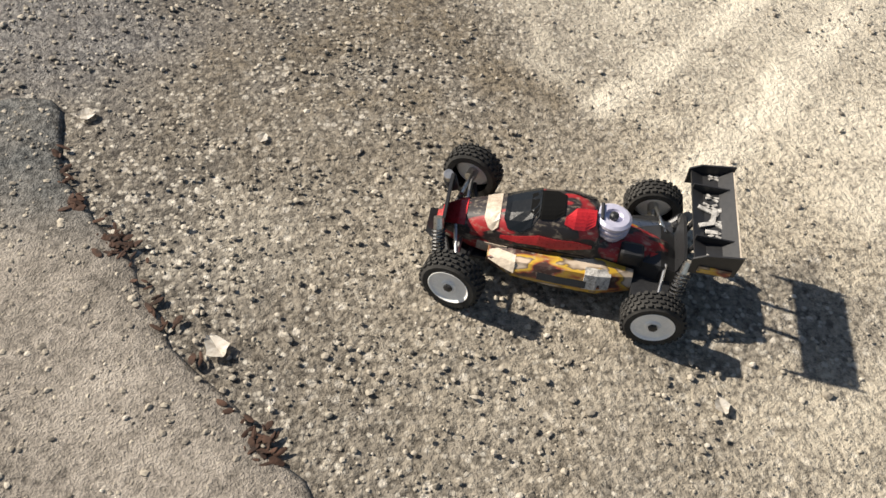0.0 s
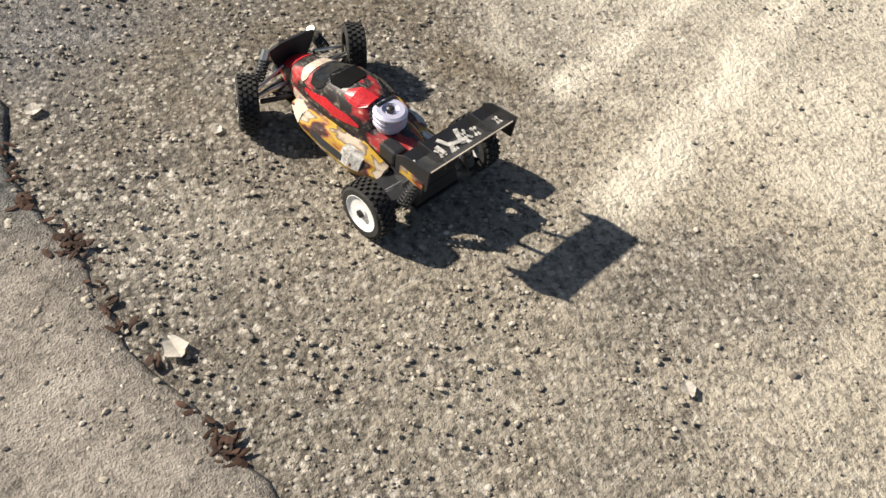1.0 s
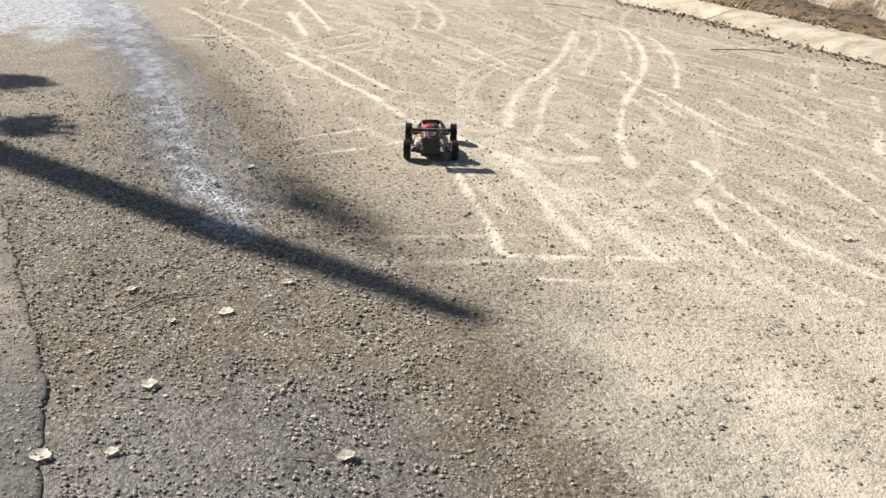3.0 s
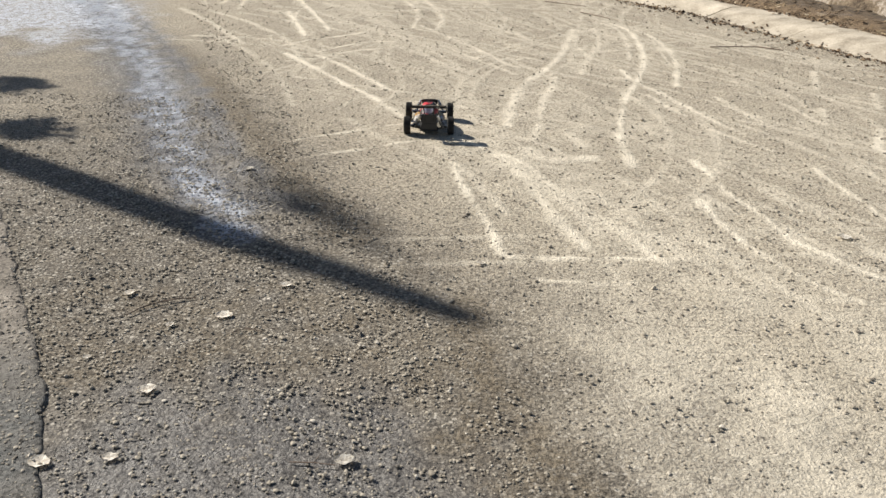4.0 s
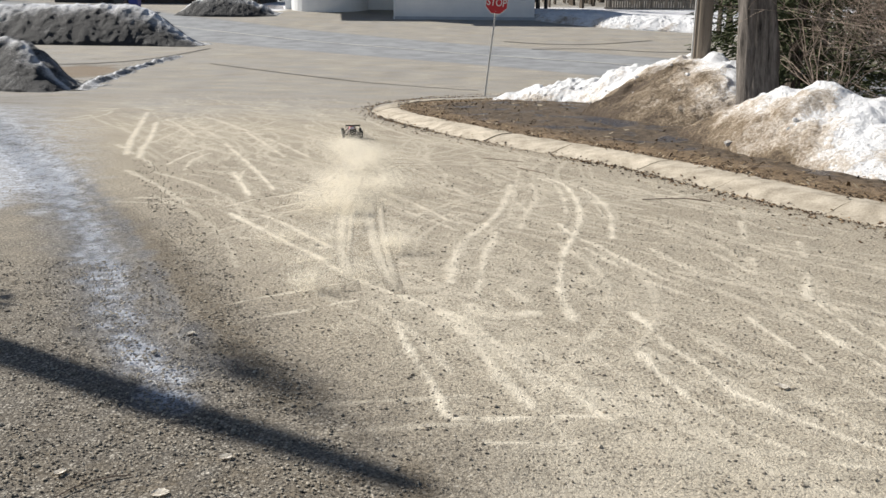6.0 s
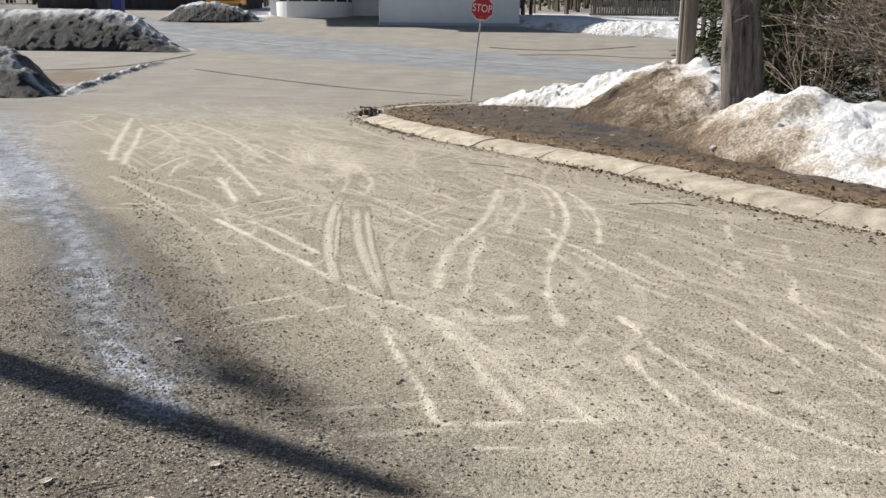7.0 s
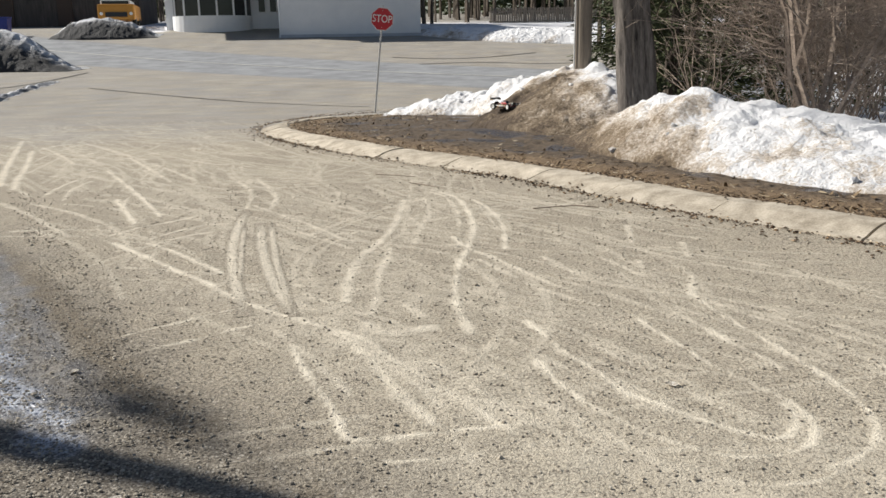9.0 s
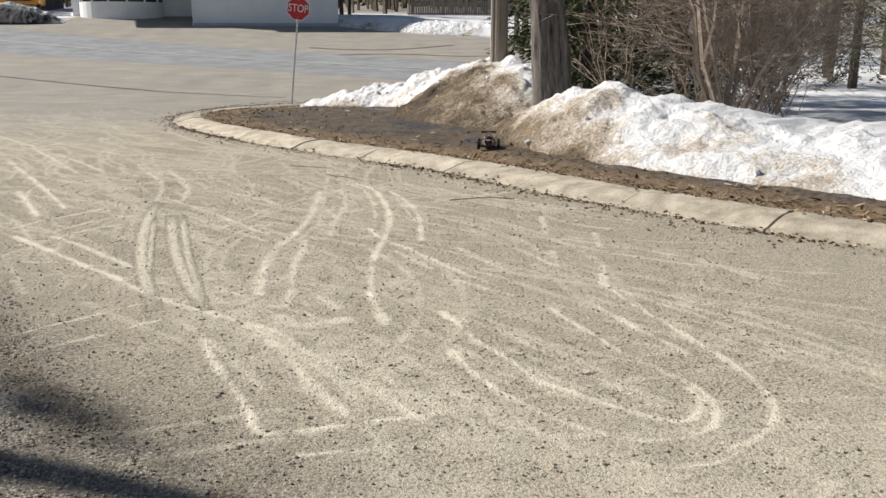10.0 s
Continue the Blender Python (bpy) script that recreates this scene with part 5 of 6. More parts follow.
def wheel_mesh():
    tyre = lathe([(0.038, -0.021), (0.050, -0.0215), (0.0545, -0.018), (0.0555, 0.0), (0.0545, 0.018), (0.050, 0.0215), (0.038, 0.021)], 30, caps=False)
    # block tread
    for row, off in ((-0.0145, 0), (-0.005, 0.5), (0.005, 0), (0.0145, 0.5)):
        for k in range(26):
            a = 2 * math.pi * (k + off) / 26
            m = Matrix.Rotation(a, 4, "X") @ Matrix.Translation((row, 0, 0.0560))
            bmesh.ops.create_cube(tyre, size=1, matrix=m @ Matrix.Diagonal((0.0068, 0.0075, 0.0055, 1)))
    rim = lathe([(0.034, -0.0), (0.0405, 0.006), (0.0405, 0.0205), (0.0385, 0.0215), (0.034, 0.0175), (0.015, 0.0165), (0.0125, 0.0195), (0.010, 0.0195)], 30)
    nut = lathe([(0.0085, 0.010), (0.0085, 0.024), (0.004, 0.0255)], 6)
    for bm in (tyre, rim, nut):
        bmesh.ops.scale(bm, vec=(0.88, 0.88, 0.88), verts=bm.verts)
    return tyre, rim, nut


SHELL_Y = (-0.178, -0.15, -0.10, -0.058, -0.048, -0.01, 0.045, 0.09, 0.13, 0.175, 0.208)
SHELL_HALF = (0.022, 0.034, 0.046, 0.051, 0.054, 0.057, 0.056, 0.051, 0.044, 0.034, 0.020)
SHELL_LOW = (0.052, 0.048, 0.046, 0.046, 0.046, 0.046, 0.044, 0.042, 0.042, 0.044, 0.047)
SHELL_TOP = (0.086, 0.094, 0.104, 0.113, 0.143, 0.149, 0.142, 0.119, 0.104, 0.088, 0.064)


def build_buggy():
    car = thing("buggy", "dusty red and yellow toy off-road buggy with black wing", "toy car")
    part("chassis", box(bmesh.new(), 0, -0.005, 0.030, 0.105, 0.40, 0.006, 0.002), BLACK, car)
    # side guards
    for s in (-1, 1):
        bm = loft([[(s * 0.050, y, 0.030), (s * w, y, 0.036), (s * (w + 0.004), y, 0.052), (s * (w - 0.006), y, t), (s * 0.048, y, t + 0.006)]
                   for y, w, t in ((0.115, 0.060, 0.056), (0.07, 0.082, 0.066), (0.0, 0.088, 0.074), (-0.07, 0.086, 0.074), (-0.125, 0.066, 0.064))])
        part("side_panel", bm, YELLOW, car, "scuffed yellow side panel")
        bm = loft([[(s * (w + 0.0045), y, 0.050), (s * (w + 0.006), y, 0.053), (s * (w + 0.0005), y, 0.0635), (s * (w - 0.001), y, 0.061)] for y, w in ((0.03, 0.0865), (0.0, 0.088), (-0.05, 0.0867))])
        part("stripe", bm, BLACK, car, "black slash on the side")
    def along(y):
        return [float(np.interp(y, SHELL_Y, v)) for v in (SHELL_HALF, SHELL_LOW, SHELL_TOP)]

    def skin(y, u, lift=0.0):
        """A point on the shell: y along the car, u from -1 (one sill) over the roof to 1."""
        half, low, top = along(y)
        a = u * math.pi / 2
        return ((half + lift) * math.copysign(abs(math.sin(a)) ** 0.72, a), y, low + (top + lift - low) * abs(math.cos(a)) ** 0.72)

    def patch(name, material, label, rows, lift=0.0014):
        """Thin trim bonded on the shell; rows are (y, u from, u to)."""
        part(name, loft([[skin(y, a + (b - a) * k / 6, lift) for k in range(7)] + [skin(y, b - (b - a) * k / 6, -0.001) for k in range(7)] for y, a, b in rows]), material, car, label)
    ys = np.linspace(-0.178, 0.208, 34)
    part("body", loft([[skin(float(y), u) for u in np.linspace(-1, 1, 21)] for y in ys[::-1]]), RED, car, "dark red and black lacquered body shell", smooth=True)
    patch("nose_patch", PALE, "cream band across the nose", [(0.130, -0.30, 0.40), (0.122, -0.52, 0.60), (0.114, -0.60, 0.62), (0.106, -0.50, 0.58)])
    patch("nose_tip", CRIMSON, "scuffed red nose tip", [(y, -0.55, 0.55) for y in (0.200, 0.188, 0.172, 0.160)])
    patch("windscreen", GLOSS, "black glossy windscreen", [(0.099, -0.30, 0.34), (0.090, -0.52, 0.54), (0.07, -0.58, 0.60), (0.055, -0.50, 0.52), (0.045, -0.30, 0.42)])
    patch("roof_opening", VOID, "black cockpit opening", [(0.060, -0.20, 0.10), (0.042, -0.36, 0.16), (0.020, -0.34, 0.18), (0.006, -0.22, 0.08)])
    patch("roof_patch", CRIMSON, "bright red roof flash", [(0.004, -0.40, -0.26), (-0.012, -0.46, -0.08), (-0.03, -0.44, -0.04), (-0.045, -0.30, -0.02)])
    patch("roof_window", GLOSS, "dark glossy roof window", [(0.010, 0.26, 0.44), (-0.010, 0.16, 0.58), (-0.03, 0.12, 0.60), (-0.045, 0.20, 0.46)])
    for s in (-1, 1):
        patch("roof_rail", CRIMSON, "red edge along the roof", [(y, s * a, s * b) for y, a, b in ((0.100, 0.66, 0.72), (0.07, 0.66, 0.77), (0.04, 0.63, 0.78), (0.01, 0.66, 0.80), (-0.02, 0.64, 0.76), (-0.047, 0.66, 0.70))])
        patch("side_window", GLOSS, "black side window", [(y, s * 0.83, s * 0.92) for y in (0.075, 0.04, 0.0, -0.04)])
        patch("cheek_patch", PALE, "cream flash on the cheek", [(y, s * 0.86, s * 0.99) for y in (0.135, 0.118, 0.10, 0.085)])
        patch("tail_flash", CRIMSON if s < 0 else YELLOW, "red tail flash" if s < 0 else "yellow flash by the engine", [(y, s * 0.35, s * 0.78) for y in ((-0.148, -0.158, -0.170) if s < 0 else (-0.09, -0.105, -0.125))])
    for s in (-1, 1):
        for name, material, label, rows in (("panel_front", PALE, "scuffed cream front of the side panel", ((0.112, 0.0610, 0.056), (0.09, 0.0735, 0.061), (0.068, 0.0826, 0.0655))),
                                            ("panel_flash", SCUFF, "worn silver flash on the side panel", ((-0.045, 0.0868, 0.074), (-0.065, 0.0862, 0.074), (-0.088, 0.0795, 0.0705)))):
            part(name, loft([[(s * (w + 0.0055), y, 0.050), (s * (w - 0.0035), y, t + 0.001), (s * (w - 0.018), y, t + 0.0035), (s * (w - 0.018), y, t + 0.001), (s * (w - 0.007), y, t - 0.002), (s * (w + 0.003), y, 0.049)] for y, w, t in rows]), material, car, label)
    # engine cooling head sticking out of the shell
    head = part("engine_head", lathe([(0.020, 0), (0.020, 0.010), (0.024, 0.012), (0.024, 0.016), (0.020, 0.018), (0.024, 0.020), (0.024, 0.024), (0.020, 0.026), (0.024, 0.028), (0.024, 0.033), (0.020, 0.036), (0.012, 0.036), (0.011, 0.031), (0.004, 0.031)], 24, "Z"), ALLOY, car, "round finned pale alloy engine head", pose(-0.004, -0.074, 0.100) @ Matrix.Diagonal((1.25, 1.25, 1.1, 1)))
    part("plug", lathe([(0.006, 0.030), (0.006, 0.038), (0.003, 0.04)], 10, "Z"), BLACK, head)
    part("exhaust", rod(bmesh.new(), (0.052, -0.06, 0.06), (0.062, -0.19, 0.062), 0.012, 0.015, 14), STEEL, car, "bright exhaust pipe")
    part("fuel_tank", box(bmesh.new(), -0.032, -0.115, 0.088, 0.03, 0.04, 0.03, 0.006), BLACK, car, "dusty black fuel tank")
    part("gearbox", loft([[(-w, y, 0.036), (w, y, 0.036), (w * 0.8, y, t), (-w * 0.8, y, t)] for y, w, t in ((-0.12, 0.045, 0.08), (-0.165, 0.058, 0.088), (-0.20, 0.05, 0.07))]), BLACK, car, "black rear gearbox")
    for s in (-1, 1):
        part("rear_arm", loft([[(s * 0.04, y, 0.040), (s * w, y, 0.044), (s * w, y, 0.056), (s * 0.04, y, 0.058)] for y, w in ((-0.125, 0.088), (-0.16, 0.096), (-0.188, 0.090))]), BLACK, car, "wide black rear arm")
    part("bumper", loft([[(-w, y, z), (w, y, z), (w * 0.8, y, z + 0.010), (-w * 0.8, y, z + 0.010)] for y, z, w in ((0.205, 0.034, 0.036), (0.222, 0.040, 0.026))]), BLACK, car)
    part("roll_hoop", rod(bmesh.new(), (-0.018, -0.055, 0.140), (0.018, -0.055, 0.140), 0.003), BLACK, car)
    # suspension, front and rear
    for end, y, tower in ((1, WB / 2, 0.110), (-1, -WB / 2, 0.118)):
        part("gearbox", box(bmesh.new(), 0, y, 0.050, 0.05, 0.06, 0.036, 0.004), BLACK, car)
        bm = loft([[(-w, yy, z) for yy in (y + end * 0.030, y + end * 0.035)] + [(w, yy, z) for yy in (y + end * 0.035, y + end * 0.030)] for w, z in ((0.03, 0.055), (0.045, 0.085), (0.052, tower), (0.03, tower + 0.006))])
        part("shock_tower", bm, BLACK, car, "black shock tower")
        for s in (-1, 1):
            bm = bmesh.new()
            rod(bm, (s * 0.026, y + 0.026, 0.036), (s * 0.102, y + 0.006, 0.044), 0.0048)
            rod(bm, (s * 0.026, y - 0.026, 0.036), (s * 0.102, y - 0.006, 0.044), 0.0048)
            rod(bm, (s * 0.064, y - 0.018, 0.040), (s * 0.064, y + 0.018, 0.040), 0.004)
            part("lower_arm", bm, BLACK, car)
            part("upper_link", rod(bmesh.new(), (s * 0.036, y + end * 0.012, 0.082), (s * 0.104, y, 0.070), 0.003), STEEL, car)
            part("drive_shaft", rod(bmesh.new(), (s * 0.02, y, 0.052), (s * 0.112, y, WR), 0.004), STEEL, car)
            a, b = Vector((s * 0.05, y + end * 0.040, tower - 0.002)), Vector((s * 0.084, y + end * 0.030, 0.046))
            damper = part("shock_absorber", rod(bmesh.new(), a, a.lerp(b, 0.55), 0.0085, 0.0085, 12), STEEL, car, "alloy shock absorber")
            turn = (b - a).to_track_quat("Z", "Y").to_matrix()
            coil = []
            for k in range(85):
                w = 2 * math.pi * k / 12
                out = turn @ Vector((math.cos(w), math.sin(w), 0))
                c = a.lerp(b, 0.28 + 0.0072 * k) + out * 0.0100
                coil.append([c + out * 0.0019 * math.cos(h) + (b - a).normalized() * 0.0019 * math.sin(h) for h in (0, 1.571, 3.142, 4.712)])
            bm = loft(coil)
            part("rod", rod(bmesh.new(), a.lerp(b, 0.5), b, 0.0035), STEEL, damper, "thin steel rod")
            part("spring", bm, BLACK, damper)
    # rear wing on two stays
    wing = loft([[(x, -0.190 + 0.8 * dy, 0.170 + dz) for dy, dz in ((0.0, 0.006), (-0.025, 0.000), (-0.055, 0.004), (-0.080, 0.020), (-0.080, 0.016), (-0.055, -0.001), (-0.025, -0.005), (0.0, 0.001))] for x in (-0.097, -0.05, 0.0, 0.05, 0.097)])
    w = part("wing", wing, BLACK, car, "black rear wing")
    for s in (-1, 1):
        part("end_plate", loft([[(s * x, -0.188, 0.146), (s * x, -0.256, 0.154), (s * x, -0.258, 0.198), (s * x, -0.203, 0.189), (s * x, -0.186, 0.178)] for x in (0.0972, 0.1002)]), BLACK, w, "black end plate")
        part("end_plate_flash", box(bmesh.new(), s * 0.1012, -0.224, 0.160, 0.002, 0.05, 0.014), YELLOW, w, "yellow flash on the end plate")
    for x in (-0.056, 0.056):
        part("rib", box(bmesh.new(), x, -0.2215, 0.178, 0.003, 0.062, 0.016, 0.001), BLACK, w)
    for k, x in enumerate((-0.080, -0.032, -0.008, 0.020, 0.036, 0.080)):
        bm = bmesh.new()
        for a in ((-28, 30) if k % 2 else (10, -35)):
            box(bm, x + 0.004 * k - 0.01, -0.219 - 0.004 * (k % 3), 0.1735, 0.0042, 0.026 - 0.004 * (k % 3), 0.0022, 0.0, Matrix.Rotation(radians(a), 4, "Z"))
        part("decal", bm, SCUFF, w, "pale worn decal")
    for x, dy, a, size in ((-0.018, 0.006, 24, 0.03), (-0.016, -0.010, -30, 0.03), (0.012, 0.004, -22, 0.034), (0.014, -0.012, 34, 0.026), (0.0, -0.004, 80, 0.03), (-0.034, 0.0, 5, 0.02)):
        part("decal", box(bmesh.new(), x, -0.219 + dy, 0.1742 + 0.0001 * a / 10, 0.0075, size, 0.0022, 0.0, Matrix.Rotation(radians(a), 4, "Z")), SCUFF, w, "pale worn decal")
    part("trailing_edge", box(bmesh.new(), 0, -0.2552, 0.1905, 0.185, 0.0016, 0.0022), PALE, w, "pale scuffed edge")
    for s in (-1, 1):
        part("wing_stay", rod(bmesh.new(), (s * 0.022, -0.195, 0.085), (s * 0.030, -0.218, 0.172), 0.004), BLACK, car)
    tyre, rim, nut = wheel_mesh()
    wheels = []
    first = None
    for y in (WB / 2, -WB / 2):
        for s in (1, -1):
            hub = part("wheel", lathe([(0.010, -0.018), (0.010, 0.012)], 10), STEEL, car, "white wheel with block tread tyre")
            if first is None:
                a, b, c = part("tyre", tyre, RUBBER, hub), part("rim", rim, RIM, hub, "white dished rim"), part("nut", nut, BLACK, hub)
                first = (a.data, b.data, c.data)
            else:
                for nm, me, lab in zip(("tyre", "rim", "nut"), first, ("", "white dished rim", "")):
                    part(nm, me, None, hub, lab)
            hub.matrix_basis = pose(s * TRACKW / 2, y, WR) @ (Matrix() if s > 0 else Matrix.Rotation(math.pi, 4, "Z"))
            wheels.append((hub, s, y))
    return car, wheels


BUGGY, WHEELS = build_buggy()


# ---- small things on the ground ----
def pebbles():
    """Loose gravel, one joined mesh, densest beside the pad."""
    r = np.random.RandomState(12)
    bm = bmesh.new()
    bmesh.ops.create_icosphere(bm, subdivisions=1, radius=1)
    base = np.array([v.co[:] for v in bm.verts])
    tri = np.array([[v.index for v in f.verts] for f in bm.faces])
    bm.free()
    near, far = 25000, 80000
    y = np.concatenate([0.25 + 1.75 * r.rand(near), 1.6 * np.exp(1.83 * r.rand(far))])
    n = near + far
    share = np.where(np.arange(n) < near, 1 - step(y, 1.6, 2.0), step(y, 1.55, 2.1))
    x = (r.rand(n) - 0.5) * (1.75 + 1.1 * y) + 0.18 - 0.12 * y
    clump = ripple(x, y, 0.35, 20) + 0.6 * ripple(x, y, 0.12, 21)
    bare = np.where(x > 0.95 - 0.45 * y, 0.25, np.interp(y, (1.2, 2.2), (0.8, 1.1)))
    keep = r.rand(n) < share * bare * (0.50 + 0.36 * clump)
    keep &= ~((y > 5.5) & (x < 0.4 - 0.42 * y))
    x, y = x[keep], y[keep]
    n = len(x)
    size = 0.0014 + 0.0036 * r.rand(n) ** 4 + 0.0007 * np.minimum(y, 3.5) + 0.0002 * y
    size[r.rand(n) < 0.012] *= 1.7
    q = base[None] * size[:, None, None] * (0.75 + 0.5 * r.rand(n, len(base), 1)) * (1 + 0.5 * (r.rand(n, 1, 3) - 0.3)) * np.array((1, 1, 0.6))
    a = 6.28 * r.rand(n, 1)
    c, s = np.cos(a), np.sin(a)
    verts = np.stack([x[:, None] + q[:, :, 0] * c - q[:, :, 1] * s, y[:, None] + q[:, :, 0] * s + q[:, :, 1] * c, q[:, :, 2] + (size * 0.22 + 0.002)[:, None]], 2)
    pad = np.where(y < 1.22, np.interp(y, (0.25, 0.49, 0.7, 0.9, 1.02, 1.22), (0.12, -0.03, -0.19, -0.3, -0.38, -0.43)), np.interp(y, (1.24, 1.62, 2.08, 2.62, 3.12, 3.75, 5), (-0.85, -1.12, -1.36, -1.72, -2.05, -2.5, -3.4)))
    verts[:, :, 2] += np.where(x < pad, 0.006, 0.0)[:, None]
    faces = (tri[None] + (np.arange(n) * len(base))[:, None, None]).reshape(-1, 3)
    tagged(new("gravel", mesh_of("gravel", verts.reshape(-1, 3), faces, PEBBLE)), "loose brown and grey gravel strewn on the asphalt", "gravel", kind="stuff")


pebbles()


def dead_leaf(x, y, size, turn, seed):
    """A curled dry leaf lying on the ground."""
    rnd = random.Random(seed)
    bm = bmesh.new()
    rows = []
    for k in range(7):
        u = k / 6
        w = size * 0.42 * math.sin(math.pi * min(0.97, u * 0.9 + 0.06)) ** 0.8
        lift = size * (0.08 + 0.12 * abs(u - 0.5))
        rows.append([(size * (u - 0.5), -w * rnd.uniform(0.75, 1.2), lift + size * 0.05), (size * (u - 0.5), 0, lift - size * 0.04), (size * (u - 0.5), w * rnd.uniform(0.75, 1.2), lift + size * 0.06)])
    top = [[bm.verts.new(p) for p in r] for r in rows]
    for a, b in zip(top, top[1:]):
        for j in range(2):
            bm.faces.new((a[j], a[j + 1], b[j + 1], b[j]))
    bmesh.ops.solidify(bm, geom=bm.faces[:], thickness=0.0012)
    me = bpy.data.meshes.new("dead_leaf")
    bmesh.ops.recalc_face_normals(bm, faces=bm.faces)
    bm.to_mesh(me)
    bm.free()
    me.materials.append(LEAF)
    ob = new("dead_leaf", me)
    ob.matrix_basis = pose(x, y, height(x, y) + 0.004, 0, 0, turn)
    tagged(ob, "bleached curled dead leaf on the gravel", "leaf", "dead leaves on the lot")


for k, (x, y, size, turn) in enumerate(((-1.04, 2.09, 0.055, 20), (-0.40, 1.82, 0.055, 5), (-0.96, 2.56, 0.06, 10), (-1.35, 2.69, 0.045, 60), (-1.01, 1.77, 0.04, 15), (-1.18, 1.73, 0.06, -10),
                                        (1.43, 3.54, 0.06, -15), (-0.10, 3.1, 0.035, -30), (-0.81, 2.82, 0.05, 35), (-1.33, 4.11, 0.05, 5), (2.52, 6.73, 0.05, 20), (-0.11, 0.66, 0.045, 120),
                                        (-0.37, 1.18, 0.034, 15), (-0.05, 1.12, 0.025, 70), (0.66, 0.52, 0.03, 95), (-0.38, 1.59, 0.045, -40), (-0.67, 1.42, 0.03, 10), (-0.57, 1.56, 0.02, 0), (-1.12, 2.48, 0.035, 80),
                                        (-1.3, 2.25, 0.03, 10))):
    dead_leaf(x, y, size, turn, 60 + k)


def stick(pts, r, seed):
    rnd = random.Random(seed)
    bm = bmesh.new()
    p = [Vector((x, y, height(x, y) + r * 1.2 + 0.004)) for x, y in pts]
    for a, b in zip(p, p[1:]):
        m = a.lerp(b, 0.5) + Vector((rnd.gauss(0, 0.008), rnd.gauss(0, 0.008), 0.003))
        rod(bm, a, m, r, r * 0.9, 6)
        rod(bm, m, b, r * 0.9, r * 0.75, 6)
        rod(bm, m, m + (b - a).normalized() * 0.05 + Vector((rnd.gauss(0, 0.03), rnd.gauss(0, 0.03), 0.01)), r * 0.5, r * 0.3, 5)
    ob = part("stick", bm, TWIG, None)
    tagged(ob, "thin broken brown stick lying on the ground", "stick", "sticks on the lot")


for k, (pts, r) in enumerate(((((-1.29, 2.53), (-1.22, 2.63), (-1.10, 2.68)), 0.003), (((-0.54, 1.80), (-0.42, 1.80)), 0.002), (((1.69, 7.85), (2.12, 7.92), (2.3, 7.8)), 0.005), (((1.0, 11.27), (1.32, 10.83)), 0.006),
                              (((0.66, 9.66), (0.94, 9.28)), 0.004), (((0.3, 10.4), (0.75, 10.1)), 0.004), (((-0.9, 2.45), (-0.8, 2.47)), 0.0018), (((-0.85, 1.55), (-0.75, 1.6)), 0.002))):
    stick(pts, r, 30 + k)


# ---- what stands beside the lot and throws the long shadow ----
def leaning_tree():
    """A bare two-stemmed tree that leans over the lot, up-sun of it."""
    t = thing("tree", "bare leaning two-stemmed tree beside the lot", "tree", pose(-9.0, 7.85, 0))
    bm = bmesh.new()
    foot, tip = Vector((0, 0, -0.05)), Vector((-0.10 - SHADE.x * 3.6 + 9.0, 2.64 - SHADE.y * 3.6 - 7.85, 3.6))
    for k in range(8):
        a, b = foot.lerp(tip, k / 8), foot.lerp(tip, (k + 1) / 8)
        rod(bm, a, b, 0.175 - 0.009 * k, 0.166 - 0.009 * k - (0.04 if k == 7 else 0), 14)
    part("trunk", bm, BARK, t)
    rnd = random.Random(6)
    verts, faces = [], []
    a, b = Vector((0, 0, 0)), Vector((-0.86 - SHADE.x * 4.6 + 9.0, 3.60 - SHADE.y * 4.6 - 7.85, 4.6))
    part("stem", rod(bmesh.new(), a, b, 0.008, 0.004, 8), BARK, t, "thin second stem")
    # two clumps hang from a low branch
    low = [Vector((x - SHADE.x * 2.0 + 9.0, y - SHADE.y * 2.0 - 7.85, 2.0)) for x, y in ((-3.44, 5.71), (-2.80, 4.66))]
    for k in range(420):
        u = rnd.gauss(0, 0.5)
        c = b + Vector((0.33 * u, -0.40 * u, 0)) + Vector((rnd.gauss(0, 0.06), rnd.gauss(0, 0.06), rnd.gauss(0, 0.04)))
        if k % 5:
            c = low[k % 2] + Vector((rnd.gauss(0, 0.07), rnd.gauss(0, 0.08), rnd.gauss(0, 0.07)))
        d = Vector((rnd.gauss(0, 1), rnd.gauss(0, 1), rnd.gauss(0, 1))).normalized()
        s = d.orthogonal() * 0.018
        n = len(verts)
        verts += [c - s, c + s, c + s + d * 0.07, c - s + d * 0.07]
        faces.append((n, n + 1, n + 2, n + 3))
    part("branch", rod(bmesh.new(), foot.lerp(tip, 0.42), low[0], 0.012, 0.006, 6), BARK, t)
    part("branch", rod(bmesh.new(), foot.lerp(tip, 0.46), low[1], 0.012, 0.006, 6), BARK, t)
    part("dead_foliage", mesh_of("dead_foliage", verts, faces, TWIG), TWIG, t, "withered leaf clumps")


leaning_tree()


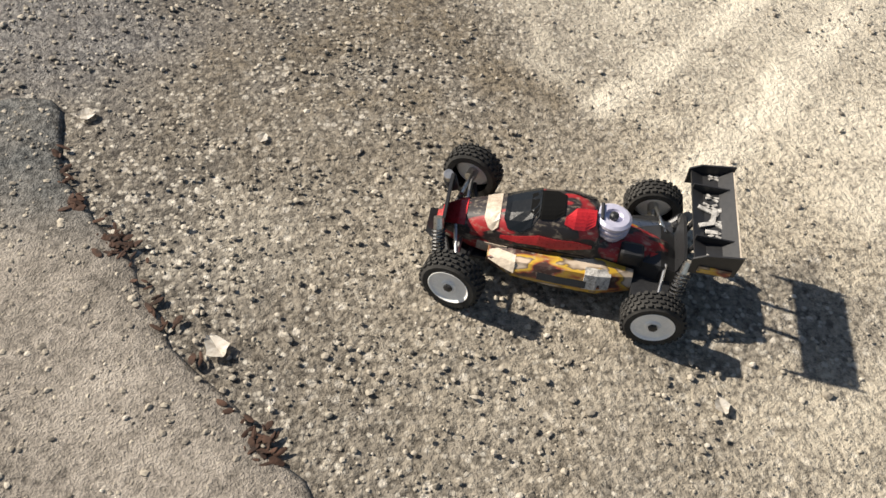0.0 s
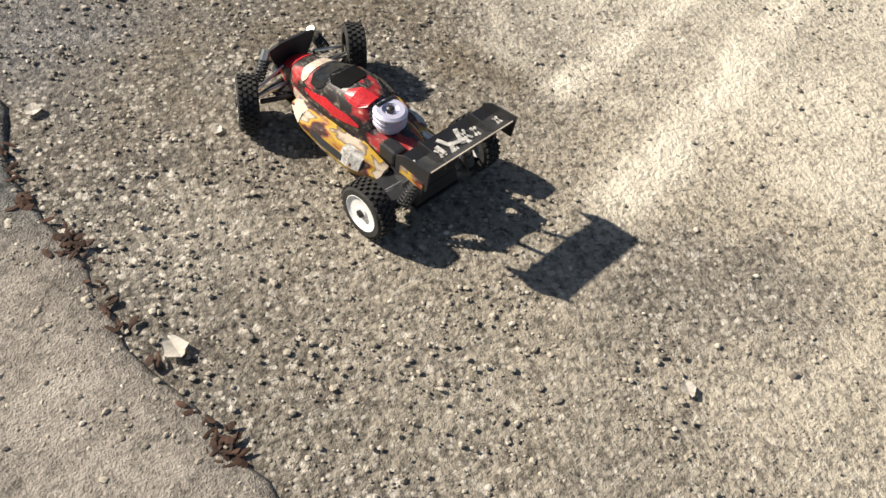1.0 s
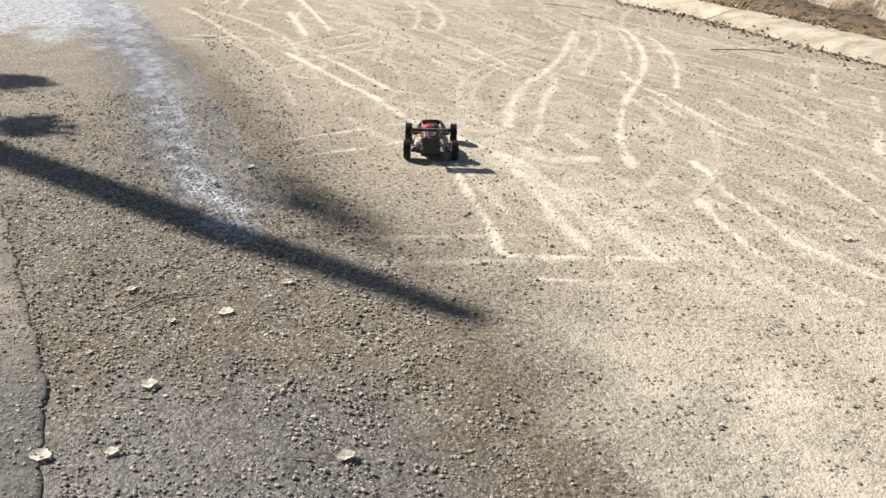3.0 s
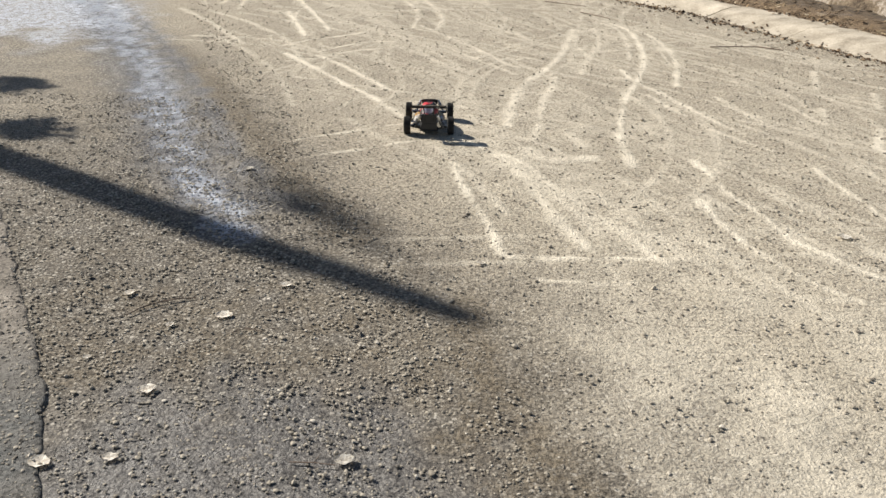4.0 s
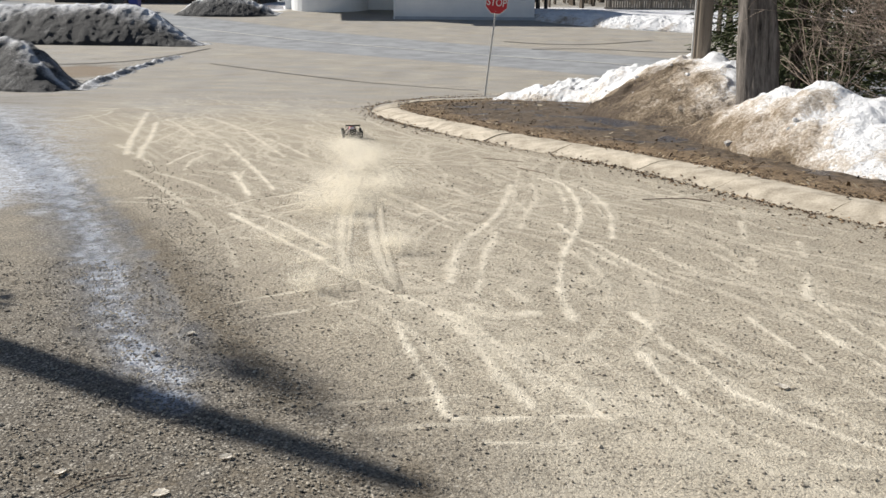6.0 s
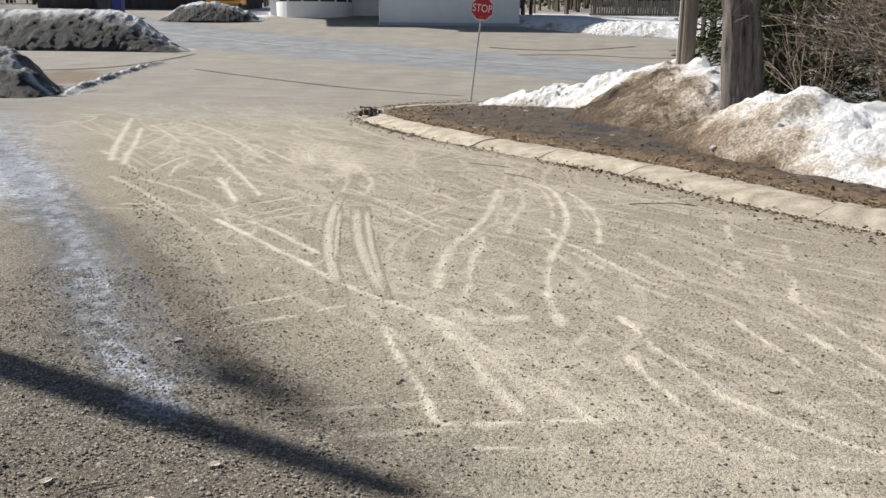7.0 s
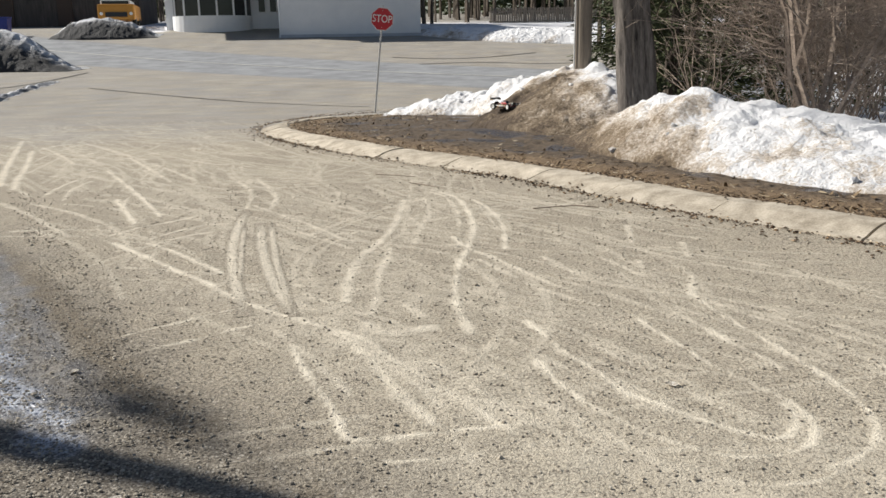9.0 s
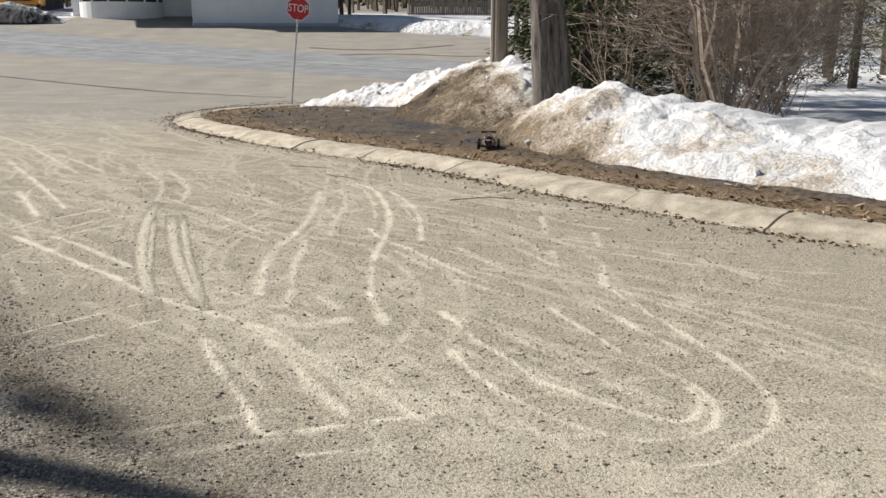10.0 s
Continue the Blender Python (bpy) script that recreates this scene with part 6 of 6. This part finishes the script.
def kerb_litter():
    """Grit, bark and leaf scraps swept along the foot of the kerb."""
    rnd = random.Random(15)
    verts, faces = [], []
    for k in range(6500):
        i = rnd.randint(16, 100)
        if noise.noise((i * 0.21, 3.0, 0.0)) + rnd.gauss(0, 0.3) < -0.12:
            continue
        x, y = KERB_LINE[i] + (KERB_LINE[i + 1] - KERB_LINE[i]) * rnd.random()
        d = KERB_LINE[i + 1] - KERB_LINE[i]
        d = d / np.linalg.norm(d)
        off = rnd.choice([rnd.gauss(0.23, 0.05), 0.16 + abs(rnd.gauss(0.0, 0.22)), 0.2 + abs(rnd.gauss(0.0, 0.1)), -rnd.gauss(0.36, 0.06)])
        x, y = x + d[1] * off * -1, y + d[0] * off
        z = max(height(x, y), float(np.interp(-off, (-0.2, -0.11, 0.04, 0.14, 0.34), (0.0, 0.03, 0.08, 0.095, 0.095)))) + 0.006
        s = rnd.uniform(0.006, 0.022)
        a = rnd.uniform(0, 6.28)
        u, v = Vector((math.cos(a), math.sin(a), rnd.gauss(0, 0.3))) * s, Vector((-math.sin(a), math.cos(a), rnd.gauss(0, 0.3))) * s * rnd.uniform(0.3, 0.8)
        c = Vector((x, y, z))
        n = len(verts)
        verts += [c - u - v, c + u - v * 0.6, c + u * 0.8 + v, c - u * 0.7 + v, c + Vector((0, 0, s * 0.5))]
        faces += [(n, n + 1, n + 4), (n + 1, n + 2, n + 4), (n + 2, n + 3, n + 4), (n + 3, n, n + 4)]
    m, nd, l, b = shader("bark_and_leaf_scraps", 0.9, 0, 0.2)
    g = nd.new("ShaderNodeNewGeometry")
    l.new(ramp(nd, l, g.outputs["Random Per Island"], [(0.0, (0.03, 0.022, 0.016)), (0.6, (0.12, 0.075, 0.045)), (0.9, (0.34, 0.24, 0.14)), (1.0, (0.6, 0.52, 0.4))]), b.inputs["Base Color"])
    tagged(new("litter", mesh_of("litter", verts, faces, m)), "dark bark and leaf scraps along the kerb", "litter", kind="stuff")


kerb_litter()


def straw_and_leaves():
    """Matted dead grass and leaves on the verge behind the kerb."""
    rnd = random.Random(16)
    verts, faces = [], []
    for k in range(5200):
        i = rnd.randint(18, 100)
        p = KERB_LINE[i] + (KERB_LINE[i + 1] - KERB_LINE[i]) * rnd.random()
        d = KERB_LINE[i + 1] - KERB_LINE[i]
        d = d / np.linalg.norm(d)
        off = 0.35 + abs(rnd.gauss(0, 0.55)) + (rnd.uniform(0, 2.5) if rnd.random() < 0.25 else 0)
        q = np.array([p[0] - d[1] * off, p[1] + d[0] * off])
        if behind_kerb(*q) < 0.3:
            q = np.array([p[0] + d[1] * off, p[1] - d[0] * off])
        if behind_kerb(*q) < 0.3:
            continue
        a, s = rnd.uniform(0, 6.28), rnd.uniform(0.012, 0.05)
        c = Vector((q[0], q[1], height(q[0], q[1]) + 0.012))
        u = Vector((math.cos(a), math.sin(a), rnd.gauss(0.1, 0.25))) * s
        v = Vector((-math.sin(a), math.cos(a), rnd.gauss(0, 0.2))) * s * rnd.uniform(0.06, 0.5)
        n = len(verts)
        verts += [c - u - v, c + u - v * 0.5, c + u + v * 0.5, c - u + v]
        faces.append((n, n + 1, n + 2, n + 3))
    m, nd, l, b = shader("dead_grass", 0.85, 0, 0.2)
    g = nd.new("ShaderNodeNewGeometry")
    l.new(ramp(nd, l, g.outputs["Random Per Island"], [(0.0, (0.05, 0.033, 0.02)), (0.5, (0.16, 0.112, 0.066)), (0.88, (0.30, 0.23, 0.14)), (1.0, (0.50, 0.43, 0.32))]), b.inputs["Base Color"])
    tagged(new("dead_grass", mesh_of("dead_grass", verts, faces, m)), "matted dead grass and brown leaves on the verge", "grass", kind="stuff")


straw_and_leaves()


# ---- ridges that the spinning wheels leave as the buggy pulls away ----
def fresh_tracks():
    """Short ridges of pale dust; each comes up as the rear wheel passes it."""
    made = []
    for width, strength, pts in (
            (0.06, 0.89, ((-0.98, 8.25), (-0.97, 7.58), (-0.91, 6.69), (-0.79, 5.82), (-0.67, 5.20), (-0.61, 4.88))),
            (0.03, 0.70, ((-0.92, 7.57), (-0.84, 6.68), (-0.73, 5.67))),
            (0.06, 0.89, ((-0.79, 7.67), (-0.68, 6.65), (-0.54, 5.78), (-0.39, 5.10), (-0.33, 4.84))),
            (0.04, 0.76, ((-0.70, 7.65), (-0.61, 6.84), (-0.52, 6.09), (-0.35, 4.97))),
            ):
        line = spline(pts, 41)
        for k in range(0, 40, 4):
            verts, faces, dust = [], [], []
            for i in range(k, k + 5):
                t = line[min(i + 1, 40)] - line[max(i - 1, 0)]
                t = t / np.linalg.norm(t)
                for j in range(7):
                    w = (j / 3 - 1) * width
                    x, y = line[i][0] - t[1] * w, line[i][1] + t[0] * w
                    edge = 1 - abs(j / 3 - 1)
                    verts.append((x, y, height(x, y) + float(unevenness(np.array(x), np.array(y))) + 0.0015 + 0.0025 * edge))
                    dust.append(0.82 * strength * min(1, i / 6, (40 - i) / 6) * float(step(edge, 0.1, 0.8)))
                if i > k:
                    b = 7 * (i - k - 1)
                    faces += [(b + j, b + j + 1, b + 8 + j, b + 7 + j) for j in range(6)]
            me = mesh_of("dust_ridge", verts, faces, GROUND, True)
            me.attributes.new("dust", "FLOAT", "POINT").data.foreach_set("value", np.array(dust, np.float32))
            me.attributes.new("sand", "FLOAT", "POINT").data.foreach_set("value", np.full(len(verts), 0.85, np.float32))
            ob = tagged(new("dust_ridge", me), "pale ridge of dust thrown by a spinning tyre on the asphalt", "tyre track", "fresh tracks of the buggy")
            made.append((ob, float(line[k + 2][1])))
    return made


RIDGES = fresh_tracks()


# ---- dust thrown up by the wheels ----
def dust_material():
    m, n, l, b = shader("airborne_dust", 1.0, 0, 0.0)
    b.inputs["Base Color"].default_value = (0.93, 0.87, 0.74, 1)
    t = n.new("ShaderNodeBsdfTranslucent")
    t.inputs[0].default_value = (0.96, 0.91, 0.80, 1)
    mix = n.new("ShaderNodeMixShader")
    mix.inputs[0].default_value = 0.6
    l.new(b.outputs[0], mix.inputs[1])
    l.new(t.outputs[0], mix.inputs[2])
    l.new(mix.outputs[0], n["Material Output"].inputs[0])
    return m


DUST = dust_material()


def dust_puffs():
    """Loose clouds of fine grains, each one rigid piece that rises and drifts."""
    meshes = []
    for k, (wide, count) in enumerate(((0.085, 3600), (0.12, 5200), (0.15, 3600), (0.13, 2300))):
        r = np.random.RandomState(40 + k)
        c = np.concatenate([r.normal(0, wide * 0.55, (count // 2, 3)), r.normal(0, wide * 0.95, (count - count // 2, 3))]) * (1.15, 1.15, 0.62)
        u = r.normal(0, 1, (count, 3))
        w = np.cross(u, r.normal(0, 1, (count, 3)))
        u /= np.linalg.norm(u, axis=1)[:, None]
        w /= np.linalg.norm(w, axis=1)[:, None]
        s = r.uniform(0.0016, 0.0032, (count, 1))
        verts = np.stack([c - u * s, c + u * s, c + w * s * 1.4], 1).reshape(-1, 3)
        meshes.append(mesh_of("dust_cloud", verts, np.arange(3 * count).reshape(-1, 3), DUST))
    made = []
    for k in range(96):
        ob = new("dust_cloud", meshes[(0, 0, 1, 2)[k % 4] if k < 40 else (1, 1, 2, 2)[k % 4] if k < 66 else 3 - k % 2])
        tagged(ob, "pale cloud of dust thrown up by the wheels", "dust", "dust behind the buggy")
        made.append(ob)
    return made


PUFFS = dust_puffs()


# ---- what moves ----
def motions():
    # seconds, x, y, heading; the middle of the wheelbase on the ground
    rows = [(0, 0.447, 0.820, 74.5), (0.3, 0.447, 0.822, 74.5), (0.5, 0.441, 0.830, 73.5), (0.6, 0.38, 0.88, 67.6), (0.7, 0.31, 0.92, 59.5), (0.8, 0.28, 0.96, 52), (0.9, 0.24, 1.03, 42), (1.0, 0.205, 1.08, 35.8),
            (1.1, 0.15, 1.2, 22), (1.2, 0.08, 1.39, 8), (1.3, 0.03, 1.51, 8), (1.4, -0.02, 1.68, 10), (1.6, -0.13, 2.07, 8), (1.8, -0.16, 2.37, 6), (2.0, -0.21, 2.71, 7), (2.2, -0.28, 3.10, 7),
            (2.5, -0.36, 3.67, 6), (2.7, -0.41, 4.12, 6), (3.2, -0.46, 4.72, 5), (3.8, -0.49, 5.00, 4), (4.0, -0.50, 5.03, 5), (4.3, -0.62, 5.58, 8), (4.5, -0.69, 5.99, 8), (4.6, -0.79, 6.75, 6),
            (4.8, -0.90, 7.7, 2), (5.0, -0.88, 8.3, -8), (5.2, -0.93, 9.05, 0), (5.4, -1.03, 10.0, 10), (5.5, -1.03, 10.56, 18), (5.6, -1.2, 11.2, 20), (5.8, -1.48, 12.0, 14), (6.0, -1.53, 12.45, 10),
            (6.2, -1.62, 12.8, 5), (6.6, -1.65, 14.4, -4), (7.0, -1.4, 16.4, -20), (7.3, -0.93, 17.35, -45), (7.6, 0.1, 18.1, -65), (8.0, 1.36, 18.7, -75), (8.4, 1.8, 17.7, -105), (8.6, 2.05, 16.7, -125),
            (8.8, 2.35, 15.8, -135), (9.0, 2.68, 15.0, -140), (9.2, 2.93, 14.2, -155), (9.4, 3.05, 13.6, -178), (9.6, 2.98, 12.8, -190), (9.8, 2.9, 11.8, -194), (10.0, 2.84, 10.95, -195)]

    def place(t):
        return [float(np.interp(t, [r[0] for r in rows], [r[k] for r in rows])) for k in (1, 2, 3)]

    slope = np.array([v.co[:] for v in CORNER_BANK.data.vertices])

    def rest(x, y):
        z = height(x, y)
        if y > 11:
            # over the foot of the corner bank
            d = np.hypot(slope[:, 0] - x, slope[:, 1] - y)
            near = np.argsort(d)[:6]
            if d[near[0]] < 0.2:
                z = max(z, float(slope[near, 2].mean()) + 0.03)
        return z
    walk(BUGGY, [(t, pose(x, y, rest(x, y) + 0.003, 0, 0, a)) for t, x, y, a in rows])
    spin, spun, last = 0.0, [], None
    for f in range(0, 301):
        x, y, a = place(f / 30)
        if last is not None:
            spin += min(math.hypot(x - last[0], y - last[1]) / WR, radians(75))
        last = (x, y)
        spun.append(spin)
    for hub, s, wy in WHEELS:
        keys = []
        for f in range(0, 301):
            t = f / 30
            if f in (0, 300) or f % 2 == 0 or spun[f] - spun[f - 1] > 0.6:
                steer = 0.0
                if wy > 0:
                    steer = float(np.interp(t, (0, 0.5, 0.7, 1.05, 1.25, 8.4, 8.8, 9.1, 9.4, 10), (-14, -16, -28, -34, 0, 0, -14, -20, 0, 0)))
                keys.append((t, pose(s * TRACKW / 2, wy, WR, 0, 0, steer) @ Matrix.Rotation(-spun[f], 4, "X") @ (Matrix() if s > 0 else Matrix.Rotation(math.pi, 4, "Z"))))
        walk(hub, keys)
    # the rear wheels pass a ridge some way behind the middle of the buggy
    for ridge, y in RIDGES:
        t = float(np.interp(y + 0.25, [r[2] for r in rows if 3.8 <= r[0] <= 6.0], [r[0] for r in rows if 3.8 <= r[0] <= 6.0]))
        walk(ridge, [(0.0, pose(0, 0, -0.05)), (round(t, 2), pose(0, 0, -0.05)), (round(t + 0.25, 2), pose(0, 0, 0)), (10.0, pose(0, 0, 0))])
    rnd = random.Random(71)
    for k, puff in enumerate(PUFFS):
        born = 4.06 + 1.7 * (k / len(PUFFS)) ** 1.15
        x, y, a = place(born)
        y -= 0.42
        x += rnd.gauss(0, 0.06) + (-0.10 if k % 2 else 0.09)
        low = -0.62
        early = born < 4.42
        wind = (Vector((0.60 + rnd.gauss(0, 0.06), -0.52 + rnd.gauss(0, 0.07))) * rnd.uniform(0.1, 1.4) if k % 3 else Vector((0.06, -0.55)) * rnd.uniform(0.2, 1.3)) if early else Vector((rnd.gauss(-0.02, 0.13), rnd.uniform(-0.45, 0.0)))
        turn = rnd.uniform(0, 360)
        life = rnd.uniform(1.3, 2.1) if early else rnd.uniform(1.0, 2.0)
        keys = [(0.0, pose(x, y, low, 0, 0, turn)), (round(born - 0.12, 2), pose(x, y, low, 0, 0, turn))]
        for age, share, z in ((0.0, 0.0, 0.02), (0.25, 0.32, 0.07), (0.6, 0.72, 0.13), (life * 0.6, 0.92, 0.10), (life, 1.0, -0.15), (life + 0.5, 1.0, low)):
            if born + age < 9.6:
                d = wind * share * min(life, 1.7)
                keys.append((round(born + age, 2), pose(x + d.x + 0.02 * rnd.gauss(0, 1), y + d.y, z, 0, 0, turn + 20 * age)))
        keys.append((10.0, pose(x + wind.x, y + wind.y, low, 0, 0, turn)))
        walk(puff, keys)


motions()
